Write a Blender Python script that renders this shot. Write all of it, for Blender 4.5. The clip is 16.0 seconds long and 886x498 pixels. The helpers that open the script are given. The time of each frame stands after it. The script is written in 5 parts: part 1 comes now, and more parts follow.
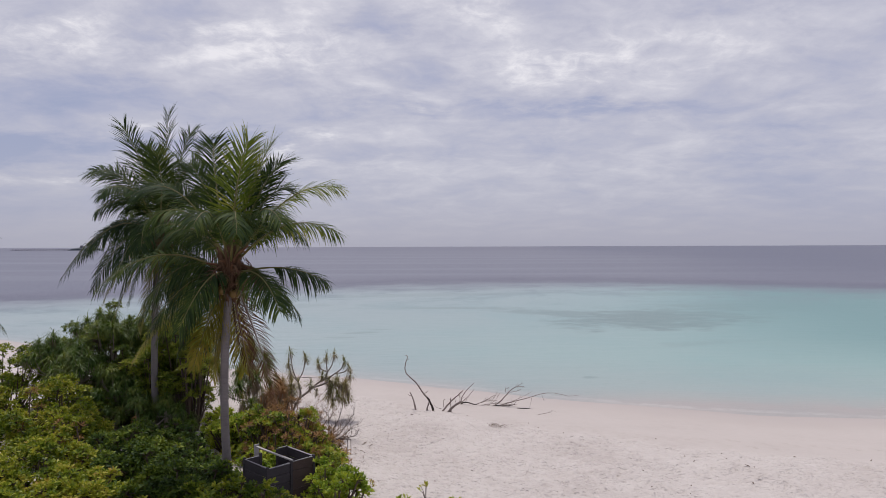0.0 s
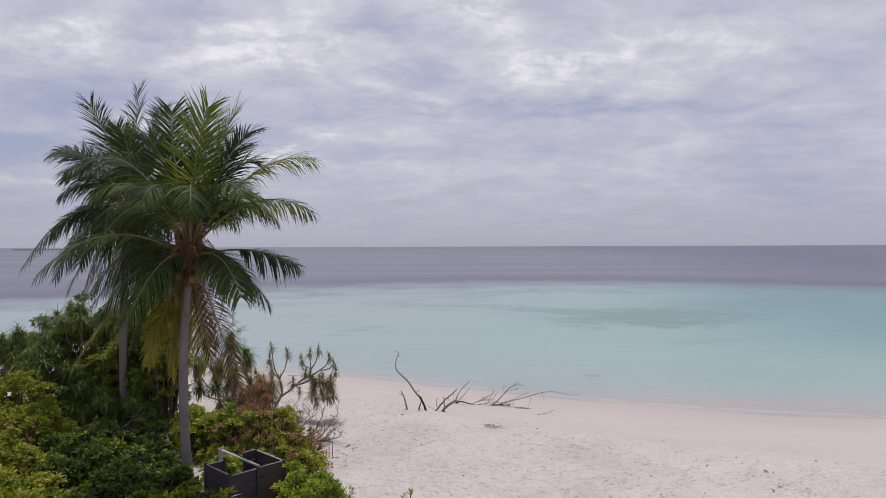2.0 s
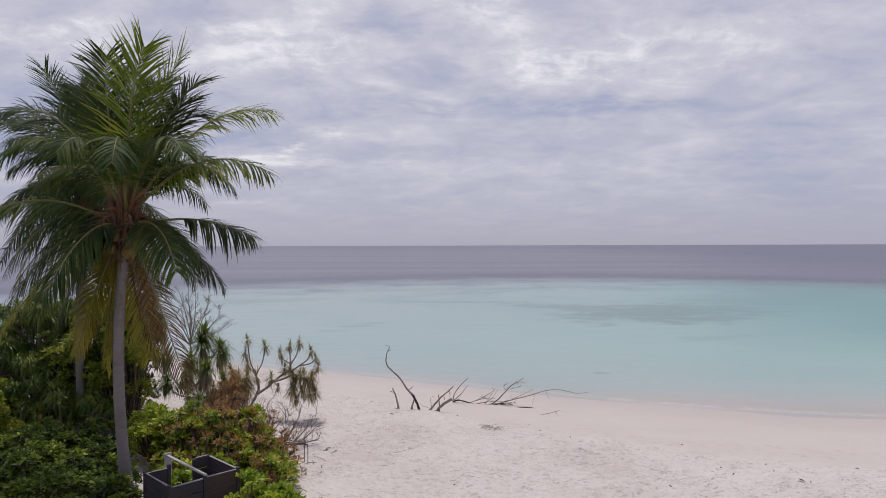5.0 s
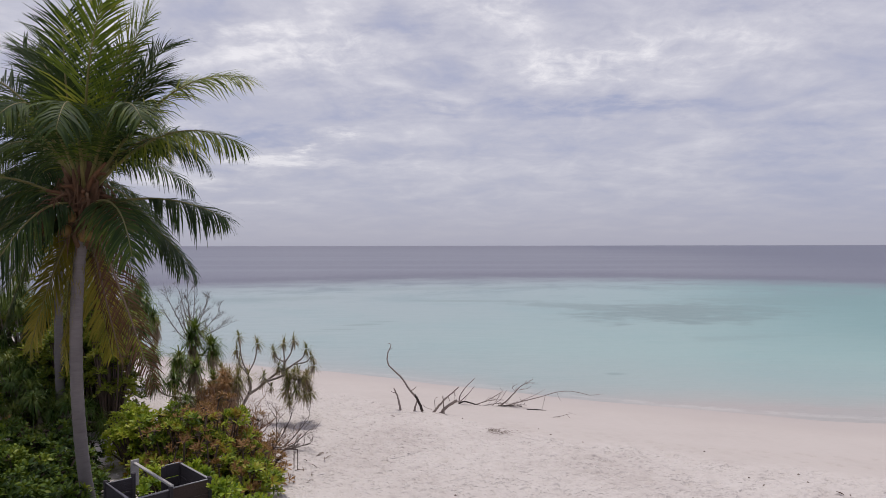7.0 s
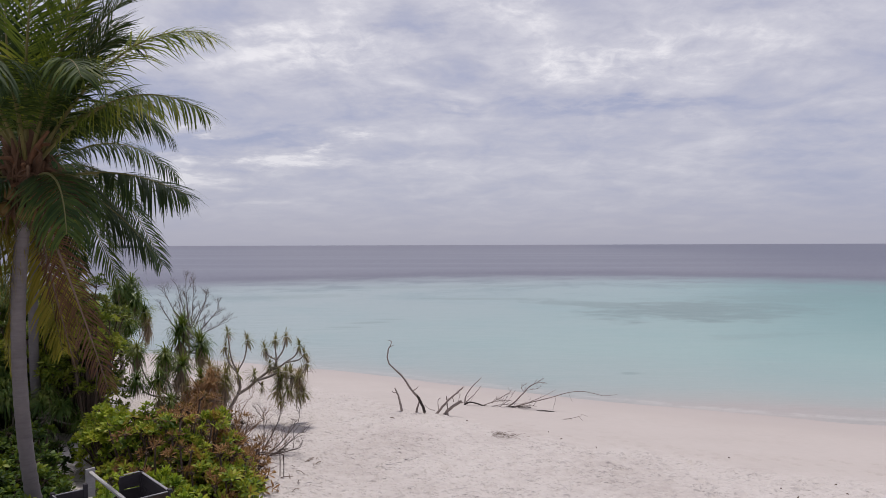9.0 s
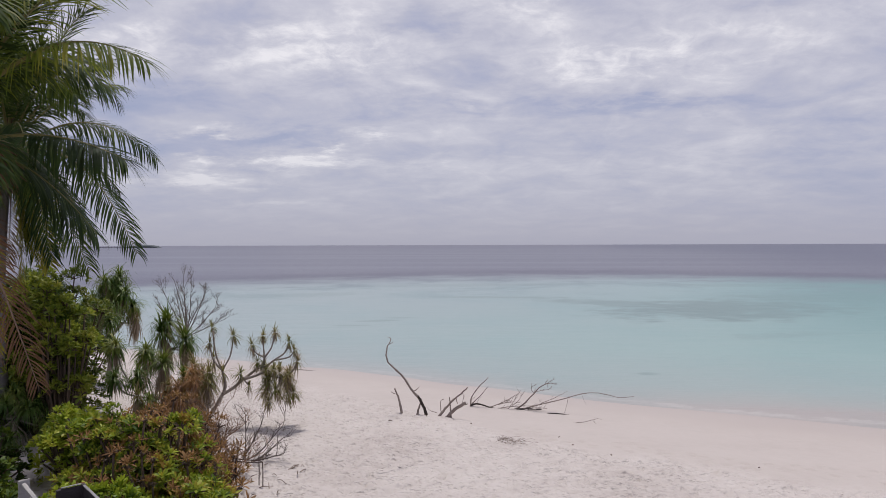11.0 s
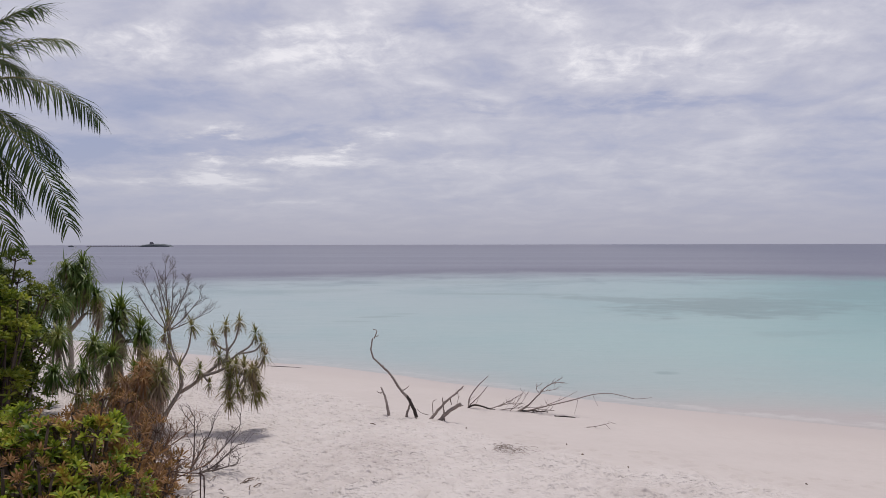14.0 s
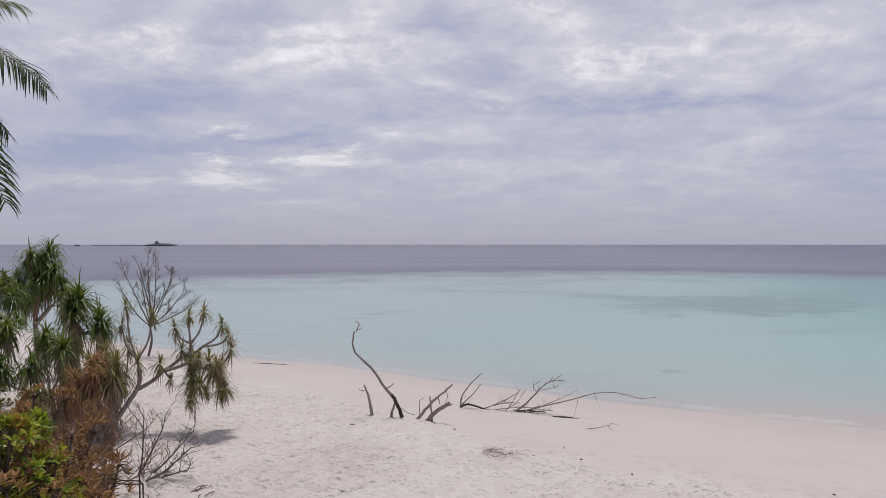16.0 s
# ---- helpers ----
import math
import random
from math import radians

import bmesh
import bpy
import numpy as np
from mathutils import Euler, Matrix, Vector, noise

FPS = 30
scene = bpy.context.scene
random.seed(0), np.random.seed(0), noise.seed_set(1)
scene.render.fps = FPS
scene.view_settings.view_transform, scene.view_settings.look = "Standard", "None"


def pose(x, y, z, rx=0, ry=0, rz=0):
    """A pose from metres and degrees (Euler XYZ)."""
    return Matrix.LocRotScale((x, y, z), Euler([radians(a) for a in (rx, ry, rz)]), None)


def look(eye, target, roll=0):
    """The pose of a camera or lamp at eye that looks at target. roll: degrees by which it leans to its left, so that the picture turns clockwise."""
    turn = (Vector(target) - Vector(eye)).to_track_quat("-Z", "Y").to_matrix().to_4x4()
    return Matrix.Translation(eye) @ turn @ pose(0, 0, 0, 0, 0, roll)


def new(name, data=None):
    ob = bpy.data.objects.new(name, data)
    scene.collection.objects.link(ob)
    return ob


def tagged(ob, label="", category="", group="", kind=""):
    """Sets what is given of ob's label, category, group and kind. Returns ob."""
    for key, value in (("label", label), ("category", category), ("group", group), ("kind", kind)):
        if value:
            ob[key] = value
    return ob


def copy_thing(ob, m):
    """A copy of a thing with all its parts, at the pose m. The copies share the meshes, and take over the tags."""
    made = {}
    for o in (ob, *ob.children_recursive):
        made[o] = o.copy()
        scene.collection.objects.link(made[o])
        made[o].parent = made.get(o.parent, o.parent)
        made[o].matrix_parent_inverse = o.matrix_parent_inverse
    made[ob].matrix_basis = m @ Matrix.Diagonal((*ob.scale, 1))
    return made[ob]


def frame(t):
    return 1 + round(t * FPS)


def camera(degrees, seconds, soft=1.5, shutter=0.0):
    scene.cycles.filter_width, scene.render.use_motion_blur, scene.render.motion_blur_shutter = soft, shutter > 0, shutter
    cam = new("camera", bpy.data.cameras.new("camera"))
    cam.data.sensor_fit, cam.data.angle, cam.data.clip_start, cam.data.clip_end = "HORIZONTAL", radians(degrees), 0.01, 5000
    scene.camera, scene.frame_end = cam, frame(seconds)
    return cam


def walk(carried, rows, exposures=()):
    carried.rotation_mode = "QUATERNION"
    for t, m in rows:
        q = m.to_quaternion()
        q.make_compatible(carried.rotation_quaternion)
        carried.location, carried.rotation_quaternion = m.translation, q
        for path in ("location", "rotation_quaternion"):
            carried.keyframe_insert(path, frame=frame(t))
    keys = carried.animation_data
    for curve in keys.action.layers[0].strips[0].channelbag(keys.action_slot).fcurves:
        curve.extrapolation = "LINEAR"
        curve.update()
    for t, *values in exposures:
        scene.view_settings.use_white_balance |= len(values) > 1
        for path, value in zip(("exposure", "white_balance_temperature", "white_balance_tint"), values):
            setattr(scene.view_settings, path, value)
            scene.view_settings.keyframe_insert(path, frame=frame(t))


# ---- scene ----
cam = camera(66.0, 16.0, soft=0.6)
PATH = [
    (0, (0.052, -0.487, 7.207), (0.049, 1.513, 7.197), -0.2),
    (0.5, (0.146, -0.044, 7.104), (0.137, 1.956, 7.094), -0.2),
    (1, (0.244, 0.423, 6.996), (0.236, 2.423, 6.986), -0.2),
    (1.5, (0.334, 0.902, 6.884), (0.326, 2.901, 6.874), -0.2),
    (2, (0.416, 1.325, 6.757), (0.407, 3.325, 6.747), -0.2),
    (2.5, (0.503, 1.758, 6.641), (0.492, 3.758, 6.631), -0.2),
    (3, (0.594, 2.167, 6.533), (0.582, 4.167, 6.522), -0.2),
    (3.5, (0.658, 2.558, 6.428), (0.645, 4.558, 6.417), -0.2),
    (4, (0.723, 2.952, 6.345), (0.706, 4.951, 6.333), -0.2),
    (6.5, (1.017, 4.797, 5.974), (0.963, 6.796, 5.961), -0.1),
    (7, (1.079, 5.16, 5.905), (1.015, 7.159, 5.893), -0.1),
    (7.5, (1.148, 5.495, 5.833), (1.076, 7.494, 5.82), -0.2),
    (8, (1.221, 5.844, 5.757), (1.139, 7.842, 5.744), -0.2),
    (8.5, (1.285, 6.216, 5.691), (1.193, 8.214, 5.677), -0.2),
    (9, (1.346, 6.617, 5.622), (1.244, 8.614, 5.608), -0.2),
    (11.5, (1.664, 8.625, 5.22), (1.512, 10.619, 5.206), -0.2),
    (12, (1.689, 9.055, 5.131), (1.532, 11.049, 5.117), -0.2),
    (12.5, (1.758, 9.473, 5.041), (1.595, 11.466, 5.027), -0.1),
    (13, (1.813, 9.894, 4.952), (1.646, 11.887, 4.938), -0.1),
    (13.5, (1.873, 10.314, 4.855), (1.701, 12.307, 4.84), -0.1),
    (14, (1.946, 10.731, 4.766), (1.769, 12.723, 4.751), -0.1),
    (14.5, (2.012, 11.121, 4.67), (1.831, 13.113, 4.655), -0.1),
    (15, (2.072, 11.515, 4.587), (1.888, 13.506, 4.572), -0.0),
    (15.5, (2.149, 11.896, 4.495), (1.961, 13.887, 4.48), 0.0),
    (16, (2.235, 12.26, 4.391), (2.044, 14.251, 4.376), -0.0),
]
walk(cam, [(t, look(eye, target, roll)) for t, eye, target, roll in PATH])

# ---- light ----
SUN_EL, SUN_AZ = 70.0, -15.0      # azimuth from +y towards +x
world = bpy.data.worlds.new("sky")
scene.world = world
world.use_nodes = True
wn, wl = world.node_tree.nodes, world.node_tree.links
wn.clear()


def wnode(kind, **sets):
    n = wn.new(kind)
    for key, value in sets.items():
        n.inputs[key].default_value = value
    return n


def wmath(op, a, b=None, clamp=False):
    n = wn.new("ShaderNodeMath")
    n.operation, n.use_clamp = op, clamp
    for i, v in enumerate((a, b)):
        if v is None:
            continue
        if isinstance(v, (int, float)):
            n.inputs[i].default_value = v
        else:
            wl.new(v, n.inputs[i])
    return n.outputs[0]


def wramp(value, stops):
    n = wn.new("ShaderNodeValToRGB")
    while len(n.color_ramp.elements) < len(stops):
        n.color_ramp.elements.new(0.5)
    for e, (p, c) in zip(n.color_ramp.elements, stops):
        e.position, e.color = p, (*c, 1)
    wl.new(value, n.inputs[0])
    return n.outputs[0]


def wmix(fac, a, b):
    n = wn.new("ShaderNodeMix")
    n.data_type = "RGBA"
    for socket, v in ((n.inputs[0], fac), (n.inputs[6], a), (n.inputs[7], b)):
        if isinstance(v, tuple):
            socket.default_value = (*v, 1)
        elif isinstance(v, (int, float)):
            socket.default_value = v
        else:
            wl.new(v, socket)
    return n.outputs[2]


coord = wn.new("ShaderNodeTexCoord")
sep = wn.new("ShaderNodeSeparateXYZ")
wl.new(coord.outputs["Generated"], sep.inputs[0])
dx, dy, dz = sep.outputs
up = wmath("MAXIMUM", dz, 0.0)
# the cloud sheet as a plane overhead, so that clouds flatten towards the horizon
lift = wmath("ADD", up, 0.2)
px, py = wmath("DIVIDE", dx, lift), wmath("DIVIDE", dy, lift)


def cloud_noise(sx, sy, ox, oy, scale, detail, rough, distort):
    c = wn.new("ShaderNodeCombineXYZ")
    wl.new(wmath("MULTIPLY_ADD", px, sx), c.inputs[0])
    wl.new(wmath("MULTIPLY_ADD", py, sy), c.inputs[1])
    c.inputs[0].links[0].from_node.inputs[2].default_value = ox
    c.inputs[1].links[0].from_node.inputs[2].default_value = oy
    n = wnode("ShaderNodeTexNoise", Scale=scale, Detail=detail, Roughness=rough, Distortion=distort)
    wl.new(c.outputs[0], n.inputs["Vector"])
    return n.outputs["Fac"]


broad = cloud_noise(0.8, 0.9, 3.1, 7.7, 2.0, 4.0, 0.5, 0.5)
fine = cloud_noise(0.9, 0.9, 11.3, 2.4, 5.0, 12.0, 0.62, 0.4)
curl = cloud_noise(1.0, 0.9, 1.3, 8.4, 13.0, 8.0, 0.62, 0.6)
wisp = cloud_noise(0.45, 1.1, 5.3, 1.4, 5.0, 9.0, 0.62, 0.3)
drift_u, drift_v = cloud_noise(1.0, 1.0, 2.2, 4.1, 6.0, 9.0, 0.62, 0.2), cloud_noise(0.7, 1.0, 9.2, 6.1, 6.0, 9.0, 0.62, 0.2)
front_y = wmath("MAXIMUM", dy, 0.05)
sky_u, sky_v = wmath("DIVIDE", dx, front_y), wmath("DIVIDE", dz, front_y)
# the banks' outlines are torn by the wind
torn_u = wmath("ADD", sky_u, wmath("MULTIPLY", wmath("SUBTRACT", drift_u, 0.5), 0.20))
torn_v = wmath("ADD", sky_v, wmath("MULTIPLY", wmath("MULTIPLY", wmath("SUBTRACT", drift_v, 0.5), 0.40), wmath("ADD", sky_v, 0.03)))


def blob(x, z, rx, rz):
    """1 at the middle of an oval of the sky round (dx/dy, dz/dy), 0 outside it."""
    fx = wmath("DIVIDE", wmath("SUBTRACT", torn_u, x), rx)
    fz = wmath("DIVIDE", wmath("SUBTRACT", torn_v, z), rz)
    return wmath("POWER", 2.718, wmath("SUBTRACT", wmath("MULTIPLY", wmath("MULTIPLY", fx, fx), -1.0), wmath("MULTIPLY", fz, fz)))


def gathered(places):
    total = None
    for x, z, rx, rz, w in places:
        one = wmath("MULTIPLY", blob(x, z, rx, rz), w)
        total = one if total is None else wmath("ADD", total, one)
    return total


# (place, size, weight) of the sunlit banks, the low puffy streaks and the blue gaps
BANKS = ((-0.25, 0.29, 0.18, 0.045, 0.19), (0.16, 0.26, 0.15, 0.035, 0.16), (-0.61, 0.31, 0.16, 0.04, 0.2), (0.05, 0.335, 0.07, 0.03, 0.14),
         (0.38, 0.31, 0.22, 0.06, 0.11), (-0.08, 0.22, 0.16, 0.03, 0.04), (-0.08, 0.115, 0.08, 0.014, 0.07), (0.32, 0.12, 0.07, 0.012, 0.05))
STREAKS = ((-0.43, 0.17, 0.05, 0.008, 0.16), (-0.24, 0.145, 0.035, 0.008, 0.2), (-0.30, 0.122, 0.13, 0.009, 0.22), (-0.47, 0.10, 0.10, 0.010, 0.22),
           (-0.67, 0.098, 0.06, 0.009, 0.14), (-0.435, 0.13, 0.03, 0.008, 0.14), (-0.37, 0.082, 0.07, 0.006, 0.10), (-0.34, 0.062, 0.09, 0.004, 0.08), (-0.19, 0.16, 0.04, 0.007, 0.12))
GAPS = ((-0.095, 0.335, 0.05, 0.03, 0.16), (-0.41, 0.33, 0.06, 0.04, 0.13), (-0.15, 0.196, 0.06, 0.025, 0.13), (-0.03, 0.196, 0.035, 0.01, 0.10),
        (0.216, 0.197, 0.19, 0.012, 0.15), (-0.63, 0.14, 0.20, 0.025, 0.28), (-0.70, 0.06, 0.25, 0.045, 0.16), (-0.33, 0.158, 0.12, 0.014, 0.16), (-0.58, 0.217, 0.11, 0.03, 0.13),
        (-0.45, 0.23, 0.05, 0.022, 0.09), (0.486, 0.16, 0.08, 0.02, 0.10), (0.42, 0.126, 0.06, 0.008, 0.08), (0.62, 0.05, 0.28, 0.06, 0.14), (0.12, 0.165, 0.08, 0.01, 0.05))
soft = wmath("ADD", wmath("MULTIPLY", broad, 0.44), wmath("MULTIPLY", wisp, 0.14))
dens = wmath("ADD", wmath("ADD", soft, wmath("MULTIPLY", fine, 0.44)), 0.015)
banks = gathered(BANKS)
# the sunlit banks are mottled, the rest is a smooth sheet
dens = wmath("ADD", dens, wmath("MULTIPLY", banks, wmath("SUBTRACT", wmath("MULTIPLY", curl, 2.6), 0.40)))
puff = wmath("MULTIPLY", gathered(STREAKS), wmath("MULTIPLY", wmath("SUBTRACT", wmath("ADD", fine, wmath("MULTIPLY", curl, 0.5)), 0.35), 2.4))
dens = wmath("ADD", dens, wmath("MAXIMUM", puff, 0.0))
dens = wmath("SUBTRACT", dens, gathered(GAPS))
cloud = wramp(dens, ((0.28, (0.335, 0.372, 0.545)), (0.40, (0.425, 0.440, 0.585)), (0.52, (0.53, 0.526, 0.628)), (0.63, (0.65, 0.637, 0.714)), (0.77, (0.90, 0.872, 0.91))))
haze = wramp(up, ((0.0, (0.415, 0.418, 0.515)), (0.05, (0.43, 0.432, 0.54)), (0.2, (0.5, 0.5, 0.59)), (1.0, (0.62, 0.62, 0.68))))
veil = wramp(up, ((0.0, (0.95,) * 3), (0.04, (0.72,) * 3), (0.08, (0.42,) * 3), (0.13, (0.18,) * 3), (0.22, (0.04,) * 3)))
cover = wmix(veil, cloud, haze)
sky = wn.new("ShaderNodeTexSky")
sky.sky_type, sky.sun_disc = "NISHITA", False
sky.sun_elevation, sky.sun_rotation = radians(SUN_EL), radians(SUN_AZ)
clear = wn.new("ShaderNodeVectorMath")
clear.operation = "SCALE"
wl.new(sky.outputs[0], clear.inputs[0])
clear.inputs["Scale"].default_value = 0.08
total = wmix(0.9, clear.outputs[0], cover)
back = wnode("ShaderNodeBackground", Strength=1.0)
wl.new(total, back.inputs[0])
wl.new(back.outputs[0], wn.new("ShaderNodeOutputWorld").inputs[0])

sun = new("sun", bpy.data.lights.new("sun", "SUN"))
sun.data.energy, sun.data.angle, sun.data.color = 2.6, radians(5), (1.0, 0.95, 0.88)
sa, se = radians(SUN_AZ), radians(SUN_EL)
sun.matrix_world = look((math.sin(sa) * math.cos(se) * 100, math.cos(sa) * math.cos(se) * 100, math.sin(se) * 100), (0, 0, 0))


# ---- materials ----
class Mat:
    """A node material with a few short helpers."""

    def __init__(self, name):
        self.m = bpy.data.materials.new(name)
        self.m.use_nodes = True
        self.t = self.m.node_tree
        self.t.nodes.clear()
        self.out = self.t.nodes.new("ShaderNodeOutputMaterial")

    def node(self, kind, links=None, **sets):
        n = self.t.nodes.new(kind)
        for key, value in sets.items():
            n.inputs[key.replace("_", " ")].default_value = value
        for key, value in (links or {}).items():
            self.t.links.new(value, n.inputs[key])
        return n

    def noise(self, vec, scale, detail=4.0, rough=0.55, distort=0.0):
        return self.node("ShaderNodeTexNoise", {"Vector": vec}, Scale=scale, Detail=detail, Roughness=rough, Distortion=distort).outputs["Fac"]

    def math(self, op, a, b=None, c=None, clamp=False):
        n = self.t.nodes.new("ShaderNodeMath")
        n.operation, n.use_clamp = op, clamp
        for i, v in enumerate((a, b, c)):
            if isinstance(v, (int, float)):
                n.inputs[i].default_value = v
            elif v is not None:
                self.t.links.new(v, n.inputs[i])
        return n.outputs[0]

    def smooth(self, v, a, b):
        n = self.t.nodes.new("ShaderNodeMapRange")
        n.interpolation_type = "SMOOTHSTEP"
        self.t.links.new(v, n.inputs[0])
        n.inputs[1].default_value, n.inputs[2].default_value = a, b
        return n.outputs[0]

    def ramp(self, v, stops):
        n = self.t.nodes.new("ShaderNodeValToRGB")
        while len(n.color_ramp.elements) < len(stops):
            n.color_ramp.elements.new(0.5)
        for e, (p, c) in zip(n.color_ramp.elements, stops):
            e.position, e.color = p, (*c, 1)
        self.t.links.new(v, n.inputs[0])
        return n.outputs[0]

    def mix(self, fac, a, b, blend="MIX"):
        n = self.t.nodes.new("ShaderNodeMix")
        n.data_type, n.blend_type = "RGBA", blend
        for socket, v in ((n.inputs[0], fac), (n.inputs[6], a), (n.inputs[7], b)):
            if isinstance(v, tuple):
                socket.default_value = (*v, 1)
            elif isinstance(v, (int, float)):
                socket.default_value = v
            else:
                self.t.links.new(v, socket)
        return n.outputs[2]

    def bump(self, height, strength, distance):
        return self.node("ShaderNodeBump", {"Height": height}, Strength=strength, Distance=distance).outputs[0]

    def place(self):
        return self.node("ShaderNodeNewGeometry").outputs["Position"]

    def island(self):
        return self.node("ShaderNodeNewGeometry").outputs["Random Per Island"]

    def object_random(self):
        return self.node("ShaderNodeObjectInfo").outputs["Random"]

    def surface(self, color, rough=0.6, spec=0.5, normal=None, metal=0.0):
        links = {}
        for key, v in (("Base Color", color), ("Roughness", rough), ("Normal", normal)):
            if v is not None and not isinstance(v, (int, float, tuple)):
                links[key] = v
        p = self.node("ShaderNodeBsdfPrincipled", links)
        if isinstance(color, tuple):
            p.inputs["Base Color"].default_value = (*color, 1)
        if isinstance(rough, (int, float)):
            p.inputs["Roughness"].default_value = rough
        p.inputs["Specular IOR Level"].default_value = spec
        p.inputs["Metallic"].default_value = metal
        return p.outputs[0]

    def done(self, shader):
        self.t.links.new(shader, self.out.inputs[0])
        return self.m


def leaf_material(name, stops, rough=0.42, through_light=0.35, patch=1.2, spec=0.22, glow=0.25):
    """A leaf: colour by clump and by leaf, some light let through."""
    m = Mat(name)
    where = m.place()
    v = m.math("ADD", m.math("MULTIPLY_ADD", m.noise(where, patch, 4.0, 0.62), 1.05, -0.12), m.math("MULTIPLY", m.island(), 0.24))
    v = m.math("ADD", v, m.math("MULTIPLY", m.math("SUBTRACT", m.object_random(), 0.5), 0.16))
    color = m.ramp(v, stops)
    front = m.surface(color, rough, spec)
    back_light = m.node("ShaderNodeBsdfTranslucent", {"Color": m.mix(glow, color, (0.30, 0.34, 0.03), "MIX")})
    return m.done(m.node("ShaderNodeMixShader", {1: front, 2: back_light.outputs[0]}, Fac=through_light).outputs[0])


M_FROND = leaf_material("palm_leaf", ((0.25, (0.010, 0.025, 0.013)), (0.5, (0.022, 0.046, 0.018)), (0.72, (0.070, 0.105, 0.024)), (0.95, (0.20, 0.19, 0.04))), 0.55, 0.30, 1.3, 0.10)
# young leaf, brightened so that sunlit fronds carry the sun in their colour
M_FROND_NEW_LIT = leaf_material("young_and_sunlit_palm_leaf", ((0.25, (0.04, 0.08, 0.014)), (0.5, (0.12, 0.165, 0.022)), (0.68, (0.27, 0.27, 0.04)), (0.9, (0.40, 0.33, 0.06))), 0.45, 0.48, 1.0)
M_FROND_OLD = leaf_material("yellowing_palm_leaf", ((0.3, (0.16, 0.15, 0.022)), (0.6, (0.32, 0.26, 0.04)), (0.9, (0.42, 0.29, 0.06))), 0.5, 0.45, 1.0)
M_FROND_DEAD = leaf_material("dead_palm_leaf", ((0.3, (0.085, 0.036, 0.026)), (0.6, (0.17, 0.082, 0.058)), (0.9, (0.30, 0.18, 0.135))), 0.7, 0.25, 1.0, 0.2)
M_BUSH = leaf_material("shrub_leaf", ((0.30, (0.022, 0.048, 0.009)), (0.45, (0.085, 0.14, 0.013)), (0.58, (0.24, 0.28, 0.022)), (0.70, (0.42, 0.39, 0.05)), (0.85, (0.36, 0.22, 0.05)), (0.97, (0.20, 0.095, 0.03))), 0.45, 0.40, 1.3, glow=0.4)
M_BUSH_DRY = leaf_material("drying_shrub_leaf", ((0.30, (0.045, 0.09, 0.014)), (0.44, (0.16, 0.23, 0.024)), (0.57, (0.38, 0.42, 0.05)), (0.67, (0.36, 0.28, 0.05)), (0.78, (0.28, 0.14, 0.035)), (0.95, (0.15, 0.07, 0.03))), 0.45, 0.40, 2.2)
M_RUST = leaf_material("withered_leaf", ((0.3, (0.17, 0.088, 0.045)), (0.6, (0.30, 0.155, 0.07)), (0.9, (0.42, 0.27, 0.14))), 0.7, 0.25, 2.0, 0.15)
M_SHRUB_DARK = leaf_material("dark_shrub_leaf", ((0.30, (0.03, 0.065, 0.016)), (0.48, (0.09, 0.14, 0.026)), (0.70, (0.22, 0.24, 0.045))), 0.4, 0.28, 1.2)
# greener leaf, darkened further: the palms' shade is painted into it
M_BUSH_SHADED = leaf_material("shaded_green_shrub_leaf", ((0.30, (0.010, 0.024, 0.008)), (0.46, (0.030, 0.062, 0.012)), (0.62, (0.095, 0.145, 0.018)), (0.85, (0.25, 0.28, 0.03))), 0.5, 0.25, 1.4, 0.15)
M_TREE = leaf_material("small_tree_leaf", ((0.30, (0.05, 0.09, 0.016)), (0.46, (0.15, 0.205, 0.028)), (0.62, (0.30, 0.33, 0.05)), (0.85, (0.42, 0.37, 0.08))), 0.45, 0.45, 1.4)
M_BUSH_BRIGHT = leaf_material("fresh_shrub_leaf", ((0.30, (0.06, 0.12, 0.012)), (0.46, (0.17, 0.26, 0.02)), (0.62, (0.36, 0.42, 0.04)), (0.85, (0.48, 0.44, 0.07))), 0.45, 0.38, 1.6, glow=0.4)
M_PANDAN = leaf_material("screw_pine_leaf", ((0.25, (0.028, 0.068, 0.018)), (0.5, (0.075, 0.13, 0.026)), (0.72, (0.17, 0.20, 0.045)), (0.95, (0.30, 0.26, 0.09))), 0.4, 0.28, 1.6)
M_PANDAN_DRY = leaf_material("pale_screw_pine_leaf", ((0.25, (0.075, 0.10, 0.03)), (0.46, (0.20, 0.19, 0.065)), (0.64, (0.30, 0.24, 0.115)), (0.92, (0.36, 0.27, 0.17))), 0.45, 0.25, 1.6)
M_PANDAN_DEAD = leaf_material("dead_screw_pine_leaf", ((0.3, (0.19, 0.14, 0.105)), (0.6, (0.34, 0.26, 0.20)), (0.9, (0.50, 0.41, 0.33))), 0.75, 0.25, 2.0, 0.15)


def bark_material(name, a, b, ring, scale, rough=0.85):
    m = Mat(name)
    where = m.place()
    stretch = m.node("ShaderNodeMapping", {"Vector": where})
    stretch.inputs["Scale"].default_value = (1.0, 1.0, ring)
    n1, n2 = m.noise(stretch.outputs[0], scale, 6.0, 0.65), m.noise(where, scale * 0.23, 3.0)
    color = m.mix(m.math("MULTIPLY_ADD", n2, 0.6, m.math("MULTIPLY", n1, 0.5), clamp=True), a, b)
    color = m.mix(m.math("MULTIPLY", m.object_random(), 0.45), color, m.mix(0.5, color, a))
    return m.done(m.surface(color, rough, 0.25, m.bump(n1, 0.6, 0.02)))


